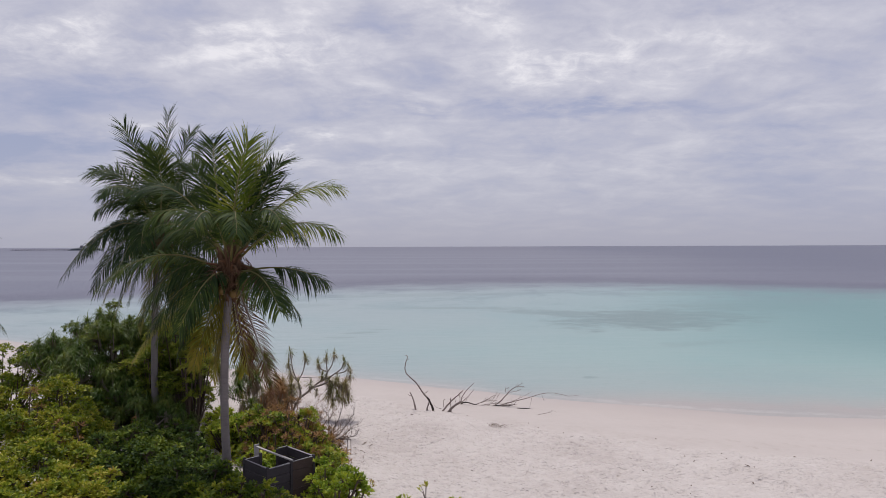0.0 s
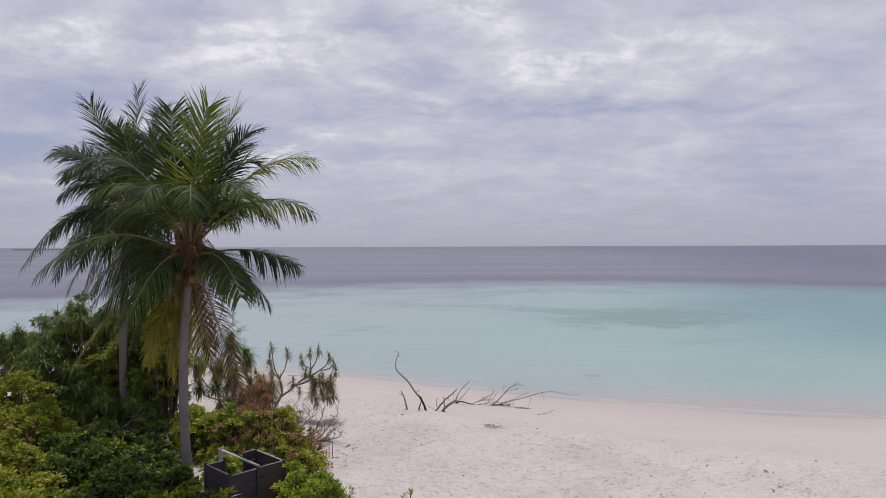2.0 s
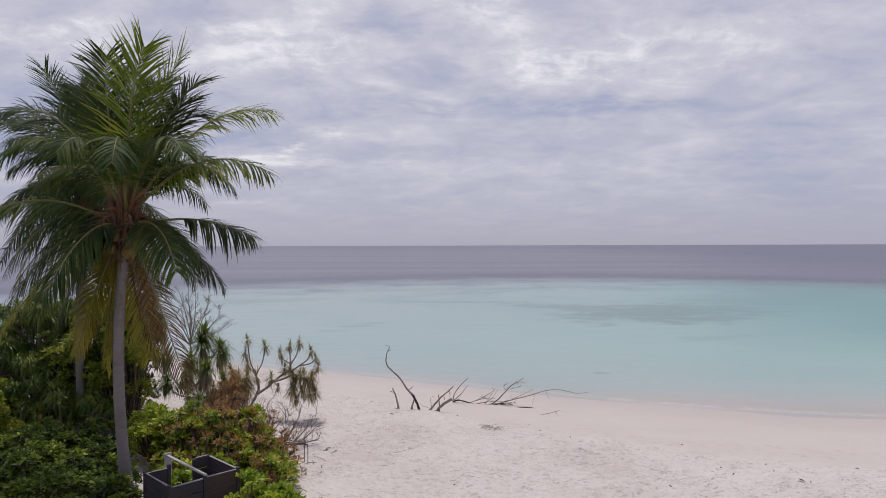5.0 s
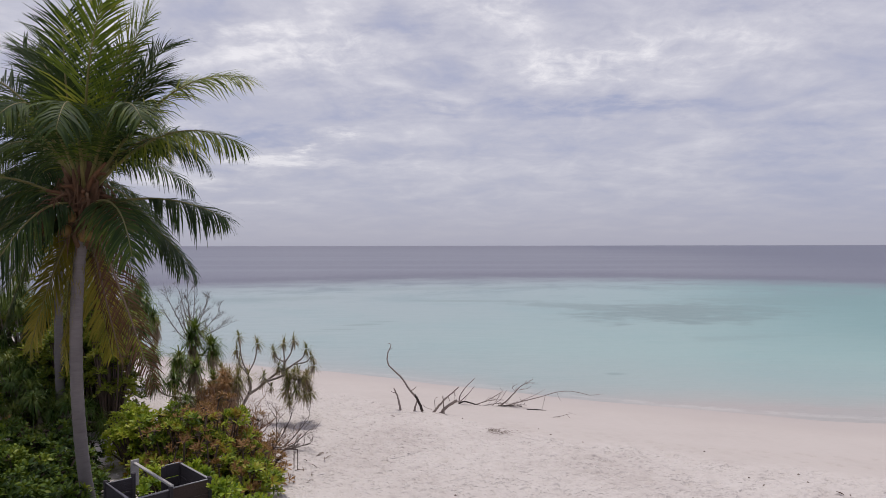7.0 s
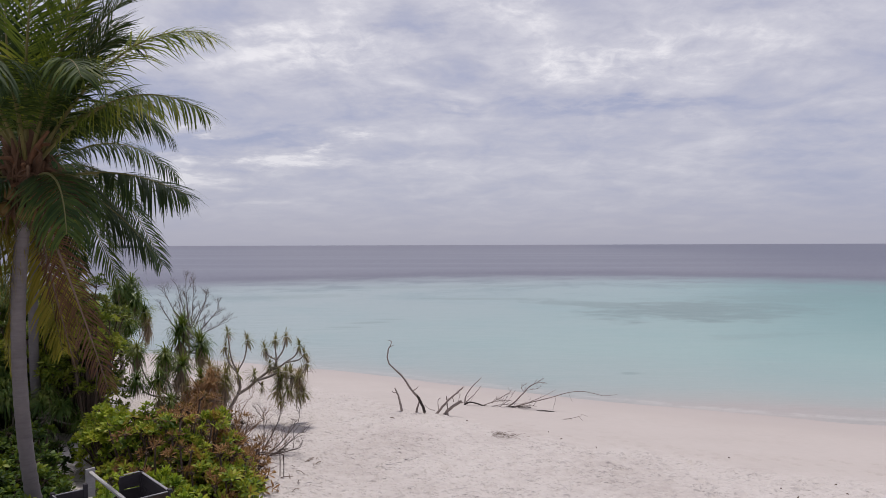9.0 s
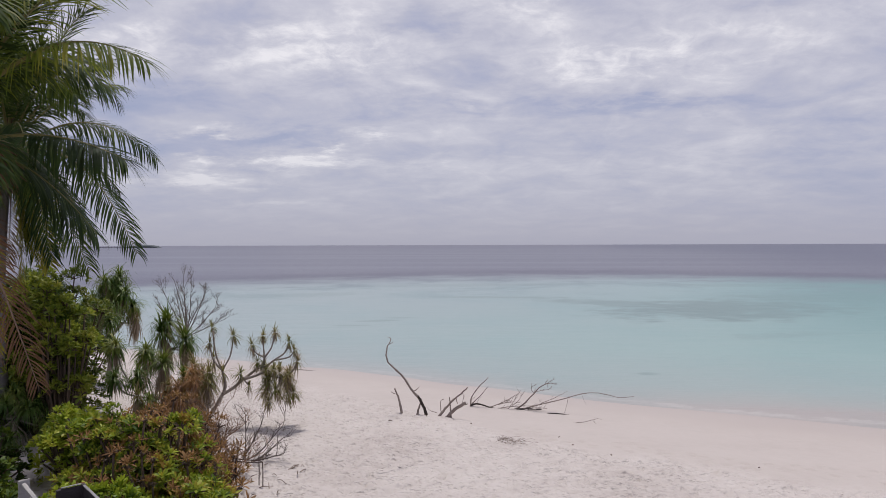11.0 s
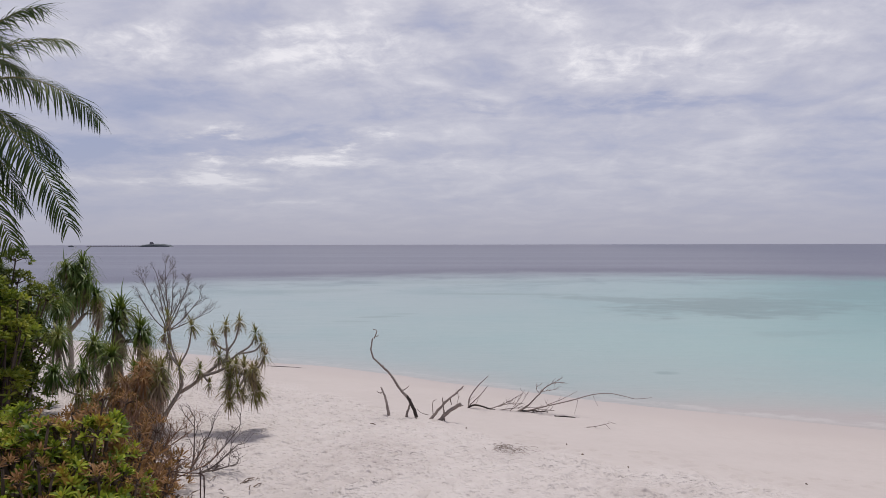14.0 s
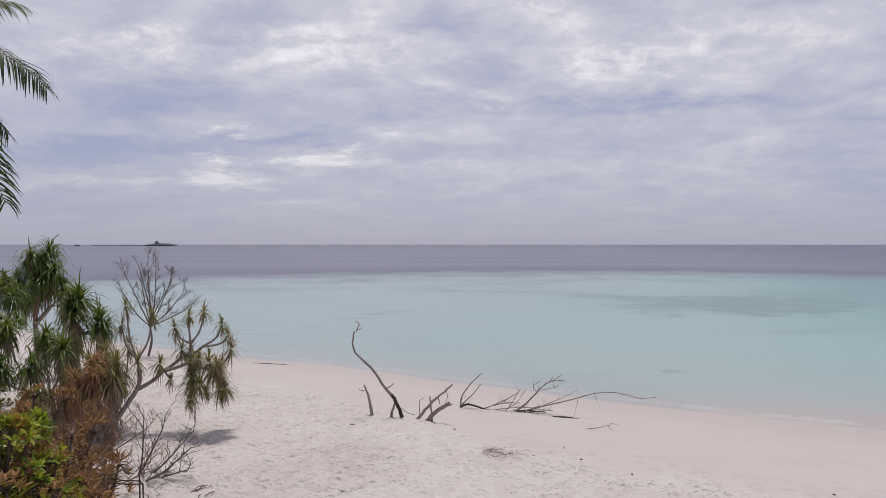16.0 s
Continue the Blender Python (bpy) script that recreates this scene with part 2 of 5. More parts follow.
M_TRUNK = bark_material("palm_bark", (0.060, 0.053, 0.055), (0.29, 0.262, 0.262), 6.0, 5.0)
M_SHEATH = bark_material("palm_fibre", (0.04, 0.024, 0.015), (0.20, 0.11, 0.065), 0.6, 9.0)
M_STUB = bark_material("palm_leaf_base", (0.06, 0.030, 0.018), (0.27, 0.14, 0.075), 0.6, 7.0)
M_RIB = bark_material("palm_rib", (0.085, 0.085, 0.025), (0.22, 0.185, 0.07), 1.0, 3.0, 0.5)
M_RIB_DEAD = bark_material("dead_palm_rib", (0.13, 0.085, 0.06), (0.28, 0.2, 0.16), 1.0, 3.0)
M_NUT = bark_material("coconut_husk", (0.10, 0.062, 0.018), (0.19, 0.12, 0.04), 1.0, 4.0, 0.45)
M_STEM = bark_material("shrub_stem", (0.06, 0.043, 0.034), (0.17, 0.125, 0.10), 1.0, 6.0)
M_GREYWOOD = bark_material("screw_pine_bark", (0.16, 0.13, 0.11), (0.42, 0.365, 0.325), 2.0, 8.0)
M_DEADTWIG = bark_material("dead_twig", (0.09, 0.072, 0.066), (0.22, 0.185, 0.17), 1.0, 8.0)
M_DRYTWIG = bark_material("rusty_twig", (0.13, 0.075, 0.05), (0.32, 0.20, 0.135), 1.0, 8.0)
M_DRIFT = bark_material("driftwood", (0.10, 0.08, 0.072), (0.42, 0.35, 0.32), 0.5, 7.0)
M_DRIFT_DARK = bark_material("wet_driftwood", (0.028, 0.022, 0.02), (0.085, 0.067, 0.06), 0.5, 7.0)
M_PLANK = bark_material("weathered_plank", (0.018, 0.016, 0.020), (0.095, 0.084, 0.092), 14.0, 5.0, 0.8)
# bleached wood, made paler still by the light on the top edges
M_PLANK_EDGE = bark_material("bleached_lit_plank_edge", (0.16, 0.155, 0.17), (0.40, 0.39, 0.42), 9.0, 5.0, 0.8)
M_PLANK_RED = bark_material("stained_plank", (0.034, 0.025, 0.024), (0.11, 0.074, 0.066), 14.0, 5.0, 0.8)
M_PLANK_PALE = bark_material("bleached_plank", (0.30, 0.285, 0.285), (0.48, 0.46, 0.46), 9.0, 5.0, 0.8)
M_ROD = bark_material("rusty_rod", (0.035, 0.025, 0.025), (0.11, 0.07, 0.06), 1.0, 20.0, 0.7)
M_DEBRIS = bark_material("dry_debris", (0.06, 0.042, 0.032), (0.24, 0.18, 0.14), 1.0, 12.0)
# woods of the island, with distance haze painted into the colour
M_ISLE_HAZY = bark_material("hazy_far_woods", (0.075, 0.09, 0.105), (0.14, 0.155, 0.165), 1.0, 0.06)
# villas, jetty and tower: paled, the haze is part of the colour
M_VILLA_HAZY = bark_material("hazy_far_thatch", (0.13, 0.125, 0.15), (0.19, 0.18, 0.20), 1.0, 0.3)


def sand_material():
    m = Mat("coral_sand")
    where = m.place()
    z = m.node("ShaderNodeSeparateXYZ", {0: where}).outputs[2]
    big, mid = m.noise(where, 0.35, 4.0, 0.6), m.noise(where, 3.4, 5.0, 0.6)
    tiny = m.noise(where, 24.0, 4.0, 0.7)
    color = m.ramp(m.math("ADD", m.math("MULTIPLY", big, 0.45), m.math("ADD", m.math("MULTIPLY", mid, 0.35), m.math("MULTIPLY", tiny, 0.2))),
                   ((0.32, (0.395, 0.348, 0.334)), (0.48, (0.48, 0.433, 0.42)), (0.70, (0.545, 0.50, 0.487))))
    speck = m.noise(where, 9.0, 3.0, 0.8)
    color = m.mix(m.math("MULTIPLY", m.smooth(speck, 0.68, 0.74), 0.45), color, (0.27, 0.21, 0.18))
    trod = m.node("ShaderNodeAttribute")
    trod.attribute_name = "trodden"
    trod = trod.outputs["Fac"]
    # packed damp sand below the berm is a little darker
    color = m.mix(m.math("MULTIPLY", m.math("SUBTRACT", 1.0, trod), 0.65), color, (0.43, 0.382, 0.366))
    level = m.math("ADD", z, m.math("MULTIPLY", m.math("SUBTRACT", mid, 0.5), 0.10))
    wet = m.math("SUBTRACT", 1.0, m.smooth(level, -0.82, -0.52))
    color = m.mix(m.math("MULTIPLY", wet, 0.72), color, (0.41, 0.355, 0.335))
    bend = m.node("ShaderNodeVectorMath", {0: m.node("ShaderNodeTexNoise", {"Vector": where}, Scale=2.0, Detail=2.0).outputs["Color"], 2: where})
    bend.operation = "MULTIPLY_ADD"
    bend.inputs[1].default_value = (0.16, 0.16, 0.16)
    bent = bend.outputs[0]
    pits = []
    for size in (5.2, 9.0):
        cell = m.node("ShaderNodeTexVoronoi", {"Vector": bent}, Scale=size)
        cell.feature = "SMOOTH_F1"
        cell.inputs["Smoothness"].default_value = 0.25
        pits.append(m.smooth(cell.outputs["Distance"], 0.08, 0.5))
    height = m.math("ADD", m.math("MULTIPLY", mid, 0.12), m.math("ADD", m.math("MULTIPLY", pits[0], 0.75), m.math("MULTIPLY", pits[1], 0.6)))
    height = m.math("ADD", height, m.math("MULTIPLY", tiny, 0.12))
    rough = m.math("SUBTRACT", 0.92, m.math("MULTIPLY", wet, 0.45))
    dry = m.math("MULTIPLY_ADD", trod, 0.94, 0.06)
    n = m.node("ShaderNodeBump", {"Height": height, "Strength": m.math("MULTIPLY", dry, m.math("MULTIPLY_ADD", m.smooth(m.noise(where, 1.3, 3.0, 0.6), 0.3, 0.7), 0.45, 0.4))}, Distance=0.07).outputs[0]
    return m.done(m.surface(color, rough, 0.25, n))


def water_material():
    m = Mat("lagoon_water")
    where = m.place()
    s = m.node("ShaderNodeSeparateXYZ", {0: where})
    x, y = s.outputs[0], s.outputs[1]
    off = m.node("ShaderNodeAttribute")
    off.attribute_name = "offshore"
    off = off.outputs["Fac"]
    wide = m.node("ShaderNodeMapping", {"Vector": where})
    wide.inputs["Scale"].default_value = (0.35, 1.0, 1.0)
    wide = wide.outputs[0]
    n_mid = m.noise(where, 0.075, 5.0, 0.62)
    n_small = m.noise(where, 0.42, 5.0, 0.68)
    # pale sand floor of the lagoon
    off_c = m.math("SUBTRACT", off, m.math("MULTIPLY", m.smooth(x, 2.0, 16.0), 1.7))
    lagoon = m.ramp(m.math("MULTIPLY", m.math("ADD", off_c, m.math("MULTIPLY", m.math("SUBTRACT", n_small, 0.5), 1.6)), 0.01),
                    ((0.0, (0.378, 0.318, 0.301)), (0.010, (0.345, 0.338, 0.322)), (0.034, (0.285, 0.350, 0.342)), (0.13, (0.245, 0.374, 0.361)), (0.5, (0.202, 0.331, 0.335)), (0.9, (0.215, 0.344, 0.353))))
    # towards the left the grey sky reflection is mixed into the colour
    side = m.smooth(m.math("SUBTRACT", x, m.math("MULTIPLY", y, 0.35)), -48.0, 30.0)
    lagoon = m.mix(m.math("MULTIPLY", m.math("SUBTRACT", 1.0, side), 0.85), lagoon, (0.292, 0.340, 0.360))
    lagoon = m.mix(m.math("MULTIPLY", m.smooth(n_mid, 0.42, 0.7), 0.16), lagoon, (0.120, 0.284, 0.310))

    def oval(cx, cy, rx, ry, slope):
        fx = m.math("DIVIDE", m.math("SUBTRACT", x, cx), rx)
        yy = m.math("SUBTRACT", m.math("SUBTRACT", y, cy), m.math("MULTIPLY", m.math("SUBTRACT", x, cx), slope))
        fy = m.math("DIVIDE", yy, ry)
        return m.math("ADD", m.math("MULTIPLY", fx, fx), m.math("MULTIPLY", fy, fy))

    # weed and coral beds
    weed = None
    for cx, cy, rx, ry, slope, w in ((1.0, 88.0, 10.0, 1.8, -0.05, 0.6), (13.0, 81.0, 8.0, 4.0, -0.5, 0.7), (24.0, 75.0, 14.0, 10.0, 0.3, 0.95), (46.0, 90.0, 22.0, 9.0, 0.2, 0.7),
                                     (9.0, 41.3, 0.55, 0.42, 0.0, 0.7), (-7.6, 63.0, 2.0, 0.8, 0.2, 0.6), (-9.2, 59.8, 1.3, 0.5, 0.1, 0.45), (-6.5, 65.5, 1.5, 0.6, 0.2, 0.5),
                                     (22.0, 56.0, 6.0, 1.5, 0.3, 0.3), (-24.0, 90.0, 9.0, 4.0, 0.3, 0.35), (0.0, 112.0, 20.0, 4.0, 0.2, 0.35), (40.0, 112.0, 18.0, 4.0, 0.0, 0.4)):
        r = m.math("ADD", oval(cx, cy, rx, ry, slope), m.math("MULTIPLY", m.math("SUBTRACT", n_mid, 0.5), 2.2))
        r = m.math("ADD", r, m.math("MULTIPLY", m.math("SUBTRACT", n_small, 0.5), 4.5))
        one = m.math("MULTIPLY", m.math("SUBTRACT", 1.0, m.smooth(r, 0.1, 1.3)), w)
        weed = one if weed is None else m.math("MAXIMUM", weed, one)
    lagoon = m.mix(m.math("MULTIPLY", weed, 0.9, clamp=True), lagoon, (0.150, 0.212, 0.218))
    right = m.math("MULTIPLY", m.smooth(m.math("SUBTRACT", x, m.math("MULTIPLY", y, 0.25)), -2.0, 32.0), m.smooth(off, 3.0, 30.0))
    lagoon = m.mix(m.math("MULTIPLY", right, 0.95), lagoon, (0.128, 0.252, 0.255))
    # the reef's edge and the deep water past it
    edge = m.math("MULTIPLY_ADD", m.math("MULTIPLY", x, x), -0.0065, 137.0)
    edge = m.math("ADD", edge, m.math("MULTIPLY", x, 0.26))
    past = m.math("ADD", m.math("SUBTRACT", y, edge), m.math("MULTIPLY", m.math("SUBTRACT", n_mid, 0.5), 34.0))
    past = m.math("ADD", past, m.math("MULTIPLY", m.math("SUBTRACT", n_small, 0.5), 10.0))
    mottle = m.math("MULTIPLY", m.smooth(past, -62.0, -8.0), m.smooth(m.math("ADD", m.math("MULTIPLY", n_mid, 0.6), m.math("MULTIPLY", n_small, 0.5)), 0.53, 0.64))
    lagoon = m.mix(m.math("MULTIPLY", mottle, 0.7), lagoon, (0.150, 0.208, 0.232))
    deep_f = m.smooth(past, -32.0, 22.0)
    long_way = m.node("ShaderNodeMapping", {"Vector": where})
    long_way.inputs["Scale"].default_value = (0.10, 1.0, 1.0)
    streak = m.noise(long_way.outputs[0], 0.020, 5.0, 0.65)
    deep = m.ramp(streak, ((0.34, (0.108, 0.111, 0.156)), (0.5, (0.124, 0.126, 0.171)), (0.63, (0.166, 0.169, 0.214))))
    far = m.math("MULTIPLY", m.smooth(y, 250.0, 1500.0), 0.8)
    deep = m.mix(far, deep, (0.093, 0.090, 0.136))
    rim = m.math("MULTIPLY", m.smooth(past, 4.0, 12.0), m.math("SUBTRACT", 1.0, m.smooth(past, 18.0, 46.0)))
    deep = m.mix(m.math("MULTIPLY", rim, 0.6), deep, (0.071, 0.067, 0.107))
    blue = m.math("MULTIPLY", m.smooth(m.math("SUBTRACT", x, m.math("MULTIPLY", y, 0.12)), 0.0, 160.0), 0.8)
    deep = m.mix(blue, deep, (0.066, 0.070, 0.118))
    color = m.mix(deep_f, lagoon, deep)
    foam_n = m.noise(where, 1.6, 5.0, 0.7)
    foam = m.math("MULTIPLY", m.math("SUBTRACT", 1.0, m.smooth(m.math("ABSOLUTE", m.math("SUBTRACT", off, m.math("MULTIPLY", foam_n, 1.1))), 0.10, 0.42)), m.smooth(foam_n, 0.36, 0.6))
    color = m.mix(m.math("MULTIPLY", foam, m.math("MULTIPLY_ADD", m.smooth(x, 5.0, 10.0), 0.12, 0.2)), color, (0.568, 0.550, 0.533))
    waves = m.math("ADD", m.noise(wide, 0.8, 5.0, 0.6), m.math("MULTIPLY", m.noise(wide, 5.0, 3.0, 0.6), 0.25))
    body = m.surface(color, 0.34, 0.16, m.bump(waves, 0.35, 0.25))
    return m.done(body)



M_SAND, M_WATER = sand_material(), water_material()


# ---- mesh helpers ----
def mesh_of(name, verts, faces, mats, smooth=False, index=None):
    me = bpy.data.meshes.new(name)
    me.from_pydata([tuple(v) for v in verts], [], [tuple(f) for f in faces])
    for mat in mats if isinstance(mats, (list, tuple)) else (mats,):
        me.materials.append(mat)
    if smooth:
        me.polygons.foreach_set("use_smooth", [True] * len(me.polygons))
    if index is not None:
        me.polygons.foreach_set("material_index", index)
    me.update()
    return me


def mesh_quads(name, verts, quads, mat):
    """A mesh from numpy arrays of vertices (n, 3) and quads (m, 4)."""
    me = bpy.data.meshes.new(name)
    me.vertices.add(len(verts))
    me.vertices.foreach_set("co", np.asarray(verts, dtype=np.float32).ravel())
    me.loops.add(quads.size)
    me.loops.foreach_set("vertex_index", quads.astype(np.int32).ravel())
    me.polygons.add(len(quads))
    me.polygons.foreach_set("loop_start", np.arange(0, quads.size, 4, dtype=np.int32))
    me.polygons.foreach_set("loop_total", np.full(len(quads), 4, dtype=np.int32))
    me.materials.append(mat)
    me.update(calc_edges=True)
    me.validate()
    return me


def part(name, me, parent, label="", kind=""):
    ob = new(name, me)
    ob.parent = parent
    return tagged(ob, label=label, kind=kind)


def thing(name, at, label, category, group="", kind=""):
    ob = new(name)
    ob.empty_display_size = 0.2
    ob.location = at
    return tagged(ob, label, category, group, kind)


def tube(points, radii, sides=7, wobble=0.0, rng=None):
    """Vertices and faces of a tapered round bar along points."""
    pts = [Vector(p) for p in points]
    verts, faces = [], []
    ref = Vector((0.31, 0.95, 0.05)).normalized()
    for i, p in enumerate(pts):
        d = (pts[min(i + 1, len(pts) - 1)] - pts[max(i - 1, 0)])
        d = d.normalized() if d.length > 1e-6 else Vector((0, 0, 1))
        if abs(d.dot(ref)) > 0.97:
            ref = Vector((0.9, -0.2, 0.4)).normalized()
        a = d.cross(ref).normalized()
        b = d.cross(a)
        for k in range(sides):
            w = 2 * math.pi * k / sides
            r = radii[i] * (1 + (rng.uniform(-wobble, wobble) if rng else 0))
            verts.append(p + a * (math.cos(w) * r) + b * (math.sin(w) * r))
    for i in range(len(pts) - 1):
        for k in range(sides):
            k2 = (k + 1) % sides
            faces.append((i * sides + k, i * sides + k2, (i + 1) * sides + k2, (i + 1) * sides + k))
    faces.append(tuple(range(sides))[::-1])
    faces.append(tuple((len(pts) - 1) * sides + k for k in range(sides)))
    return verts, faces


def joined(pieces):
    verts, faces = [], []
    for v, f in pieces:
        o = len(verts)
        verts += list(v)
        faces += [tuple(i + o for i in q) for q in f]
    return verts, faces


def curve_points(ctrl, n):
    """n + 1 points of a smooth (Catmull-Rom) line through ctrl."""
    c = [Vector(p) for p in ctrl]
    c = [c[0] * 2 - c[1]] + c + [c[-1] * 2 - c[-2]]
    out = []
    for i in range(n + 1):
        u = i / n * (len(c) - 3)
        k = min(int(u), len(c) - 4)
        t = u - k
        p0, p1, p2, p3 = c[k:k + 4]
        out.append(0.5 * ((2 * p1) + (p2 - p0) * t + (2 * p0 - 5 * p1 + 4 * p2 - p3) * t * t + (3 * p1 - p0 - 3 * p2 + p3) * t ** 3))
    return out


def lumps(x, y, cell, seed):
    """Smooth value noise from 0 to 1 over arrays x, y."""
    r = np.random.RandomState(seed)
    table = r.rand(64, 64)
    gx, gy = x / cell, y / cell
    ix, iy = np.floor(gx).astype(int), np.floor(gy).astype(int)
    fx, fy = gx - ix, gy - iy
    fx, fy = fx * fx * (3 - 2 * fx), fy * fy * (3 - 2 * fy)
    a, b = table[ix % 64, iy % 64], table[(ix + 1) % 64, iy % 64]
    c, d = table[ix % 64, (iy + 1) % 64], table[(ix + 1) % 64, (iy + 1) % 64]
    return (a * (1 - fx) + b * fx) * (1 - fy) + (c * (1 - fx) + d * fx) * fy


# ---- ground and water ----
WATER_Z = -0.9
SHORE_X = (-5000, -60, -37, -25, -10, -5.8, 0, 6, 11, 16, 20, 40, 80, 5000)
SHORE_Y = (2500, 73, 58, 49.6, 43.1, 41.6, 38.4, 35.4, 33.0, 31.8, 31.0, 27.5, 20, -1500)
RISE_D = (-300, -80, -20, -8, -3, 0, 3, 6, 8, 9.5, 11, 12.5, 16, 20, 24, 40, 400)
RISE_Z = (-6.0, -2.6, -1.9, -1.5, -1.15, -0.9, -0.64, -0.34, -0.08, 0.14, 0.34, 0.42, 0.42, 0.58, 0.80, 1.0, 1.2)


def inland(x, y):
    """Metres from the water's edge, positive on land."""
    s = sum(np.interp(x + o, SHORE_X, SHORE_Y) for o in (-3, -1.5, 0, 1.5, 3)) / 5
    return (s - y) * 0.9


def ground_z(x, y):
    d = inland(np.asarray(x, dtype=float), np.asarray(y, dtype=float))
    return sum(np.interp(d + o, RISE_D, RISE_Z) for o in (-0.8, -0.4, 0, 0.4, 0.8)) / 5


def gz(x, y):
    return float(ground_z(x, y))


def axis(lo, hi, step, ends, growth=1.22):
    """Even steps from lo to hi, then growing ones out to the ends."""
    mid = list(np.arange(lo, hi + step / 2, step))
    left, s, v = [], step, lo
    while v > ends[0]:
        s *= growth
        v = max(v - s, ends[0])
        left.append(v)
    right, s, v = [], step, mid[-1]
    while v < ends[1]:
        s *= growth
        v = min(v + s, ends[1])
        right.append(v)
    return np.array(left[::-1] + mid + right)


def sheet(name, xs, ys, height, mat):
    gx, gy = np.meshgrid(xs, ys)
    z = height(gx, gy)
    n, m = gx.shape
    idx = np.arange(n * m).reshape(n, m)
    quads = np.stack([idx[:-1, :-1], idx[:-1, 1:], idx[1:, 1:], idx[1:, :-1]], axis=-1).reshape(-1, 4)
    me = mesh_quads(name, np.stack([gx, gy, z], axis=-1).reshape(-1, 3), quads, mat)
    me.polygons.foreach_set("use_smooth", np.ones(len(me.polygons), dtype=bool))
    return me, gx, gy


def trodden(x, y):
    """1 on the soft trampled sand above the berm's crest, 0 on the smooth slope below it."""
    crest = np.interp(x, (-9, -5.5, -0.5, 2.3, 4, 20), (5.0, 5.4, 7.4, 9.0, 9.2, 9.0))
    return np.clip((inland(x, y) - crest + (lumps(x, y, 0.9, 21) - 0.5) * 1.3) / 1.1, 0, 1)


def beach(gx, gy):
    """The beach with trodden pits and wind ripples on its dry part."""
    z = ground_z(gx, gy)
    d = inland(gx, gy)
    dry = trodden(gx, gy)
    near = (np.abs(gx - 4) < 24) & (gy > 8) & (gy < 46)
    z += near * dry * ((lumps(gx, gy, 0.30, 3) - 0.5) * 0.04 + (lumps(gx, gy, 0.7, 4) - 0.5) * 0.02 + (lumps(gx, gy, 4.0, 5) - 0.5) * 0.12)
    z += near * (1 - dry) * (lumps(gx, gy, 3.0, 9) - 0.5) * 0.06
    rng = np.random.RandomState(12)
    xs, ys = gx[0], gy[:, 0]

    def pit(x, y, r, deep):
        i0, i1 = np.searchsorted(xs, (x - 2.2 * r, x + 2.2 * r))
        j0, j1 = np.searchsorted(ys, (y - 2.2 * r, y + 2.2 * r))
        if i1 > i0 and j1 > j0:
            q = ((gx[j0:j1, i0:i1] - x) ** 2 + (gy[j0:j1, i0:i1] - y) ** 2) / r ** 2
            z[j0:j1, i0:i1] += -deep * np.exp(-q * 1.6) + 0.45 * deep * np.exp(-(np.sqrt(q) - 1.35) ** 2 * 5)

    for _ in range(8500):
        x, y = rng.uniform(-8, 20), rng.uniform(15, 34)
        if float(trodden(np.array(x), np.array(y))) > rng.uniform(0.2, 0.9):
            pit(x, y, rng.uniform(0.08, 0.13), rng.uniform(0.02, 0.05))
    # two tracks of footprints down the slope towards the sea and along the crest
    for (x0, y0), (x1, y1), n in (((4.2, 23.5), (2.6, 29.0), 11), ((3.2, 22.5), (8.5, 24.6), 14), ((6.0, 26.0), (12.0, 23.0), 14), ((9.0, 25.5), (17, 23.2), 16), ((1.5, 27.5), (7.0, 24.5), 12), ((2.4, 28.0), (3.6, 24.0), 10), ((5.0, 27.0), (7.2, 24.2), 8)):
        for k in range(n):
            t = (k + rng.uniform(-0.2, 0.2)) / n
            side = 0.12 if k % 2 else -0.12
            pit(x0 + (x1 - x0) * t + side, y0 + (y1 - y0) * t + side + rng.uniform(-0.15, 0.15), 0.12, 0.07)
    return z


far = 4950.0
ground_me, ground_x, ground_y = sheet("ground", axis(-11.0, 20.0, 0.09, (-far, far)), axis(15.0, 33.0, 0.09, (-600, far)), beach, M_SAND)
trod_at = ground_me.attributes.new("trodden", "FLOAT", "POINT")
trod_at.data.foreach_set("value", trodden(ground_x, ground_y).astype(np.float32).ravel())
tagged(new("ground", ground_me), "white coral sand beach with footprints sloping into the lagoon", "beach", kind="structure")

water_me, wx, wy = sheet("water", axis(-30.0, 40.0, 0.5, (-far, far)), axis(28.0, 60.0, 0.4, (-400, far)), lambda x, y: np.full(x.shape, WATER_Z), M_WATER)
shore_at = water_me.attributes.new("offshore", "FLOAT", "POINT")
shore_at.data.foreach_set("value", (-inland(wx, wy)).astype(np.float32).ravel())
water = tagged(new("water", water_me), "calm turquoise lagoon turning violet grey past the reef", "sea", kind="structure")


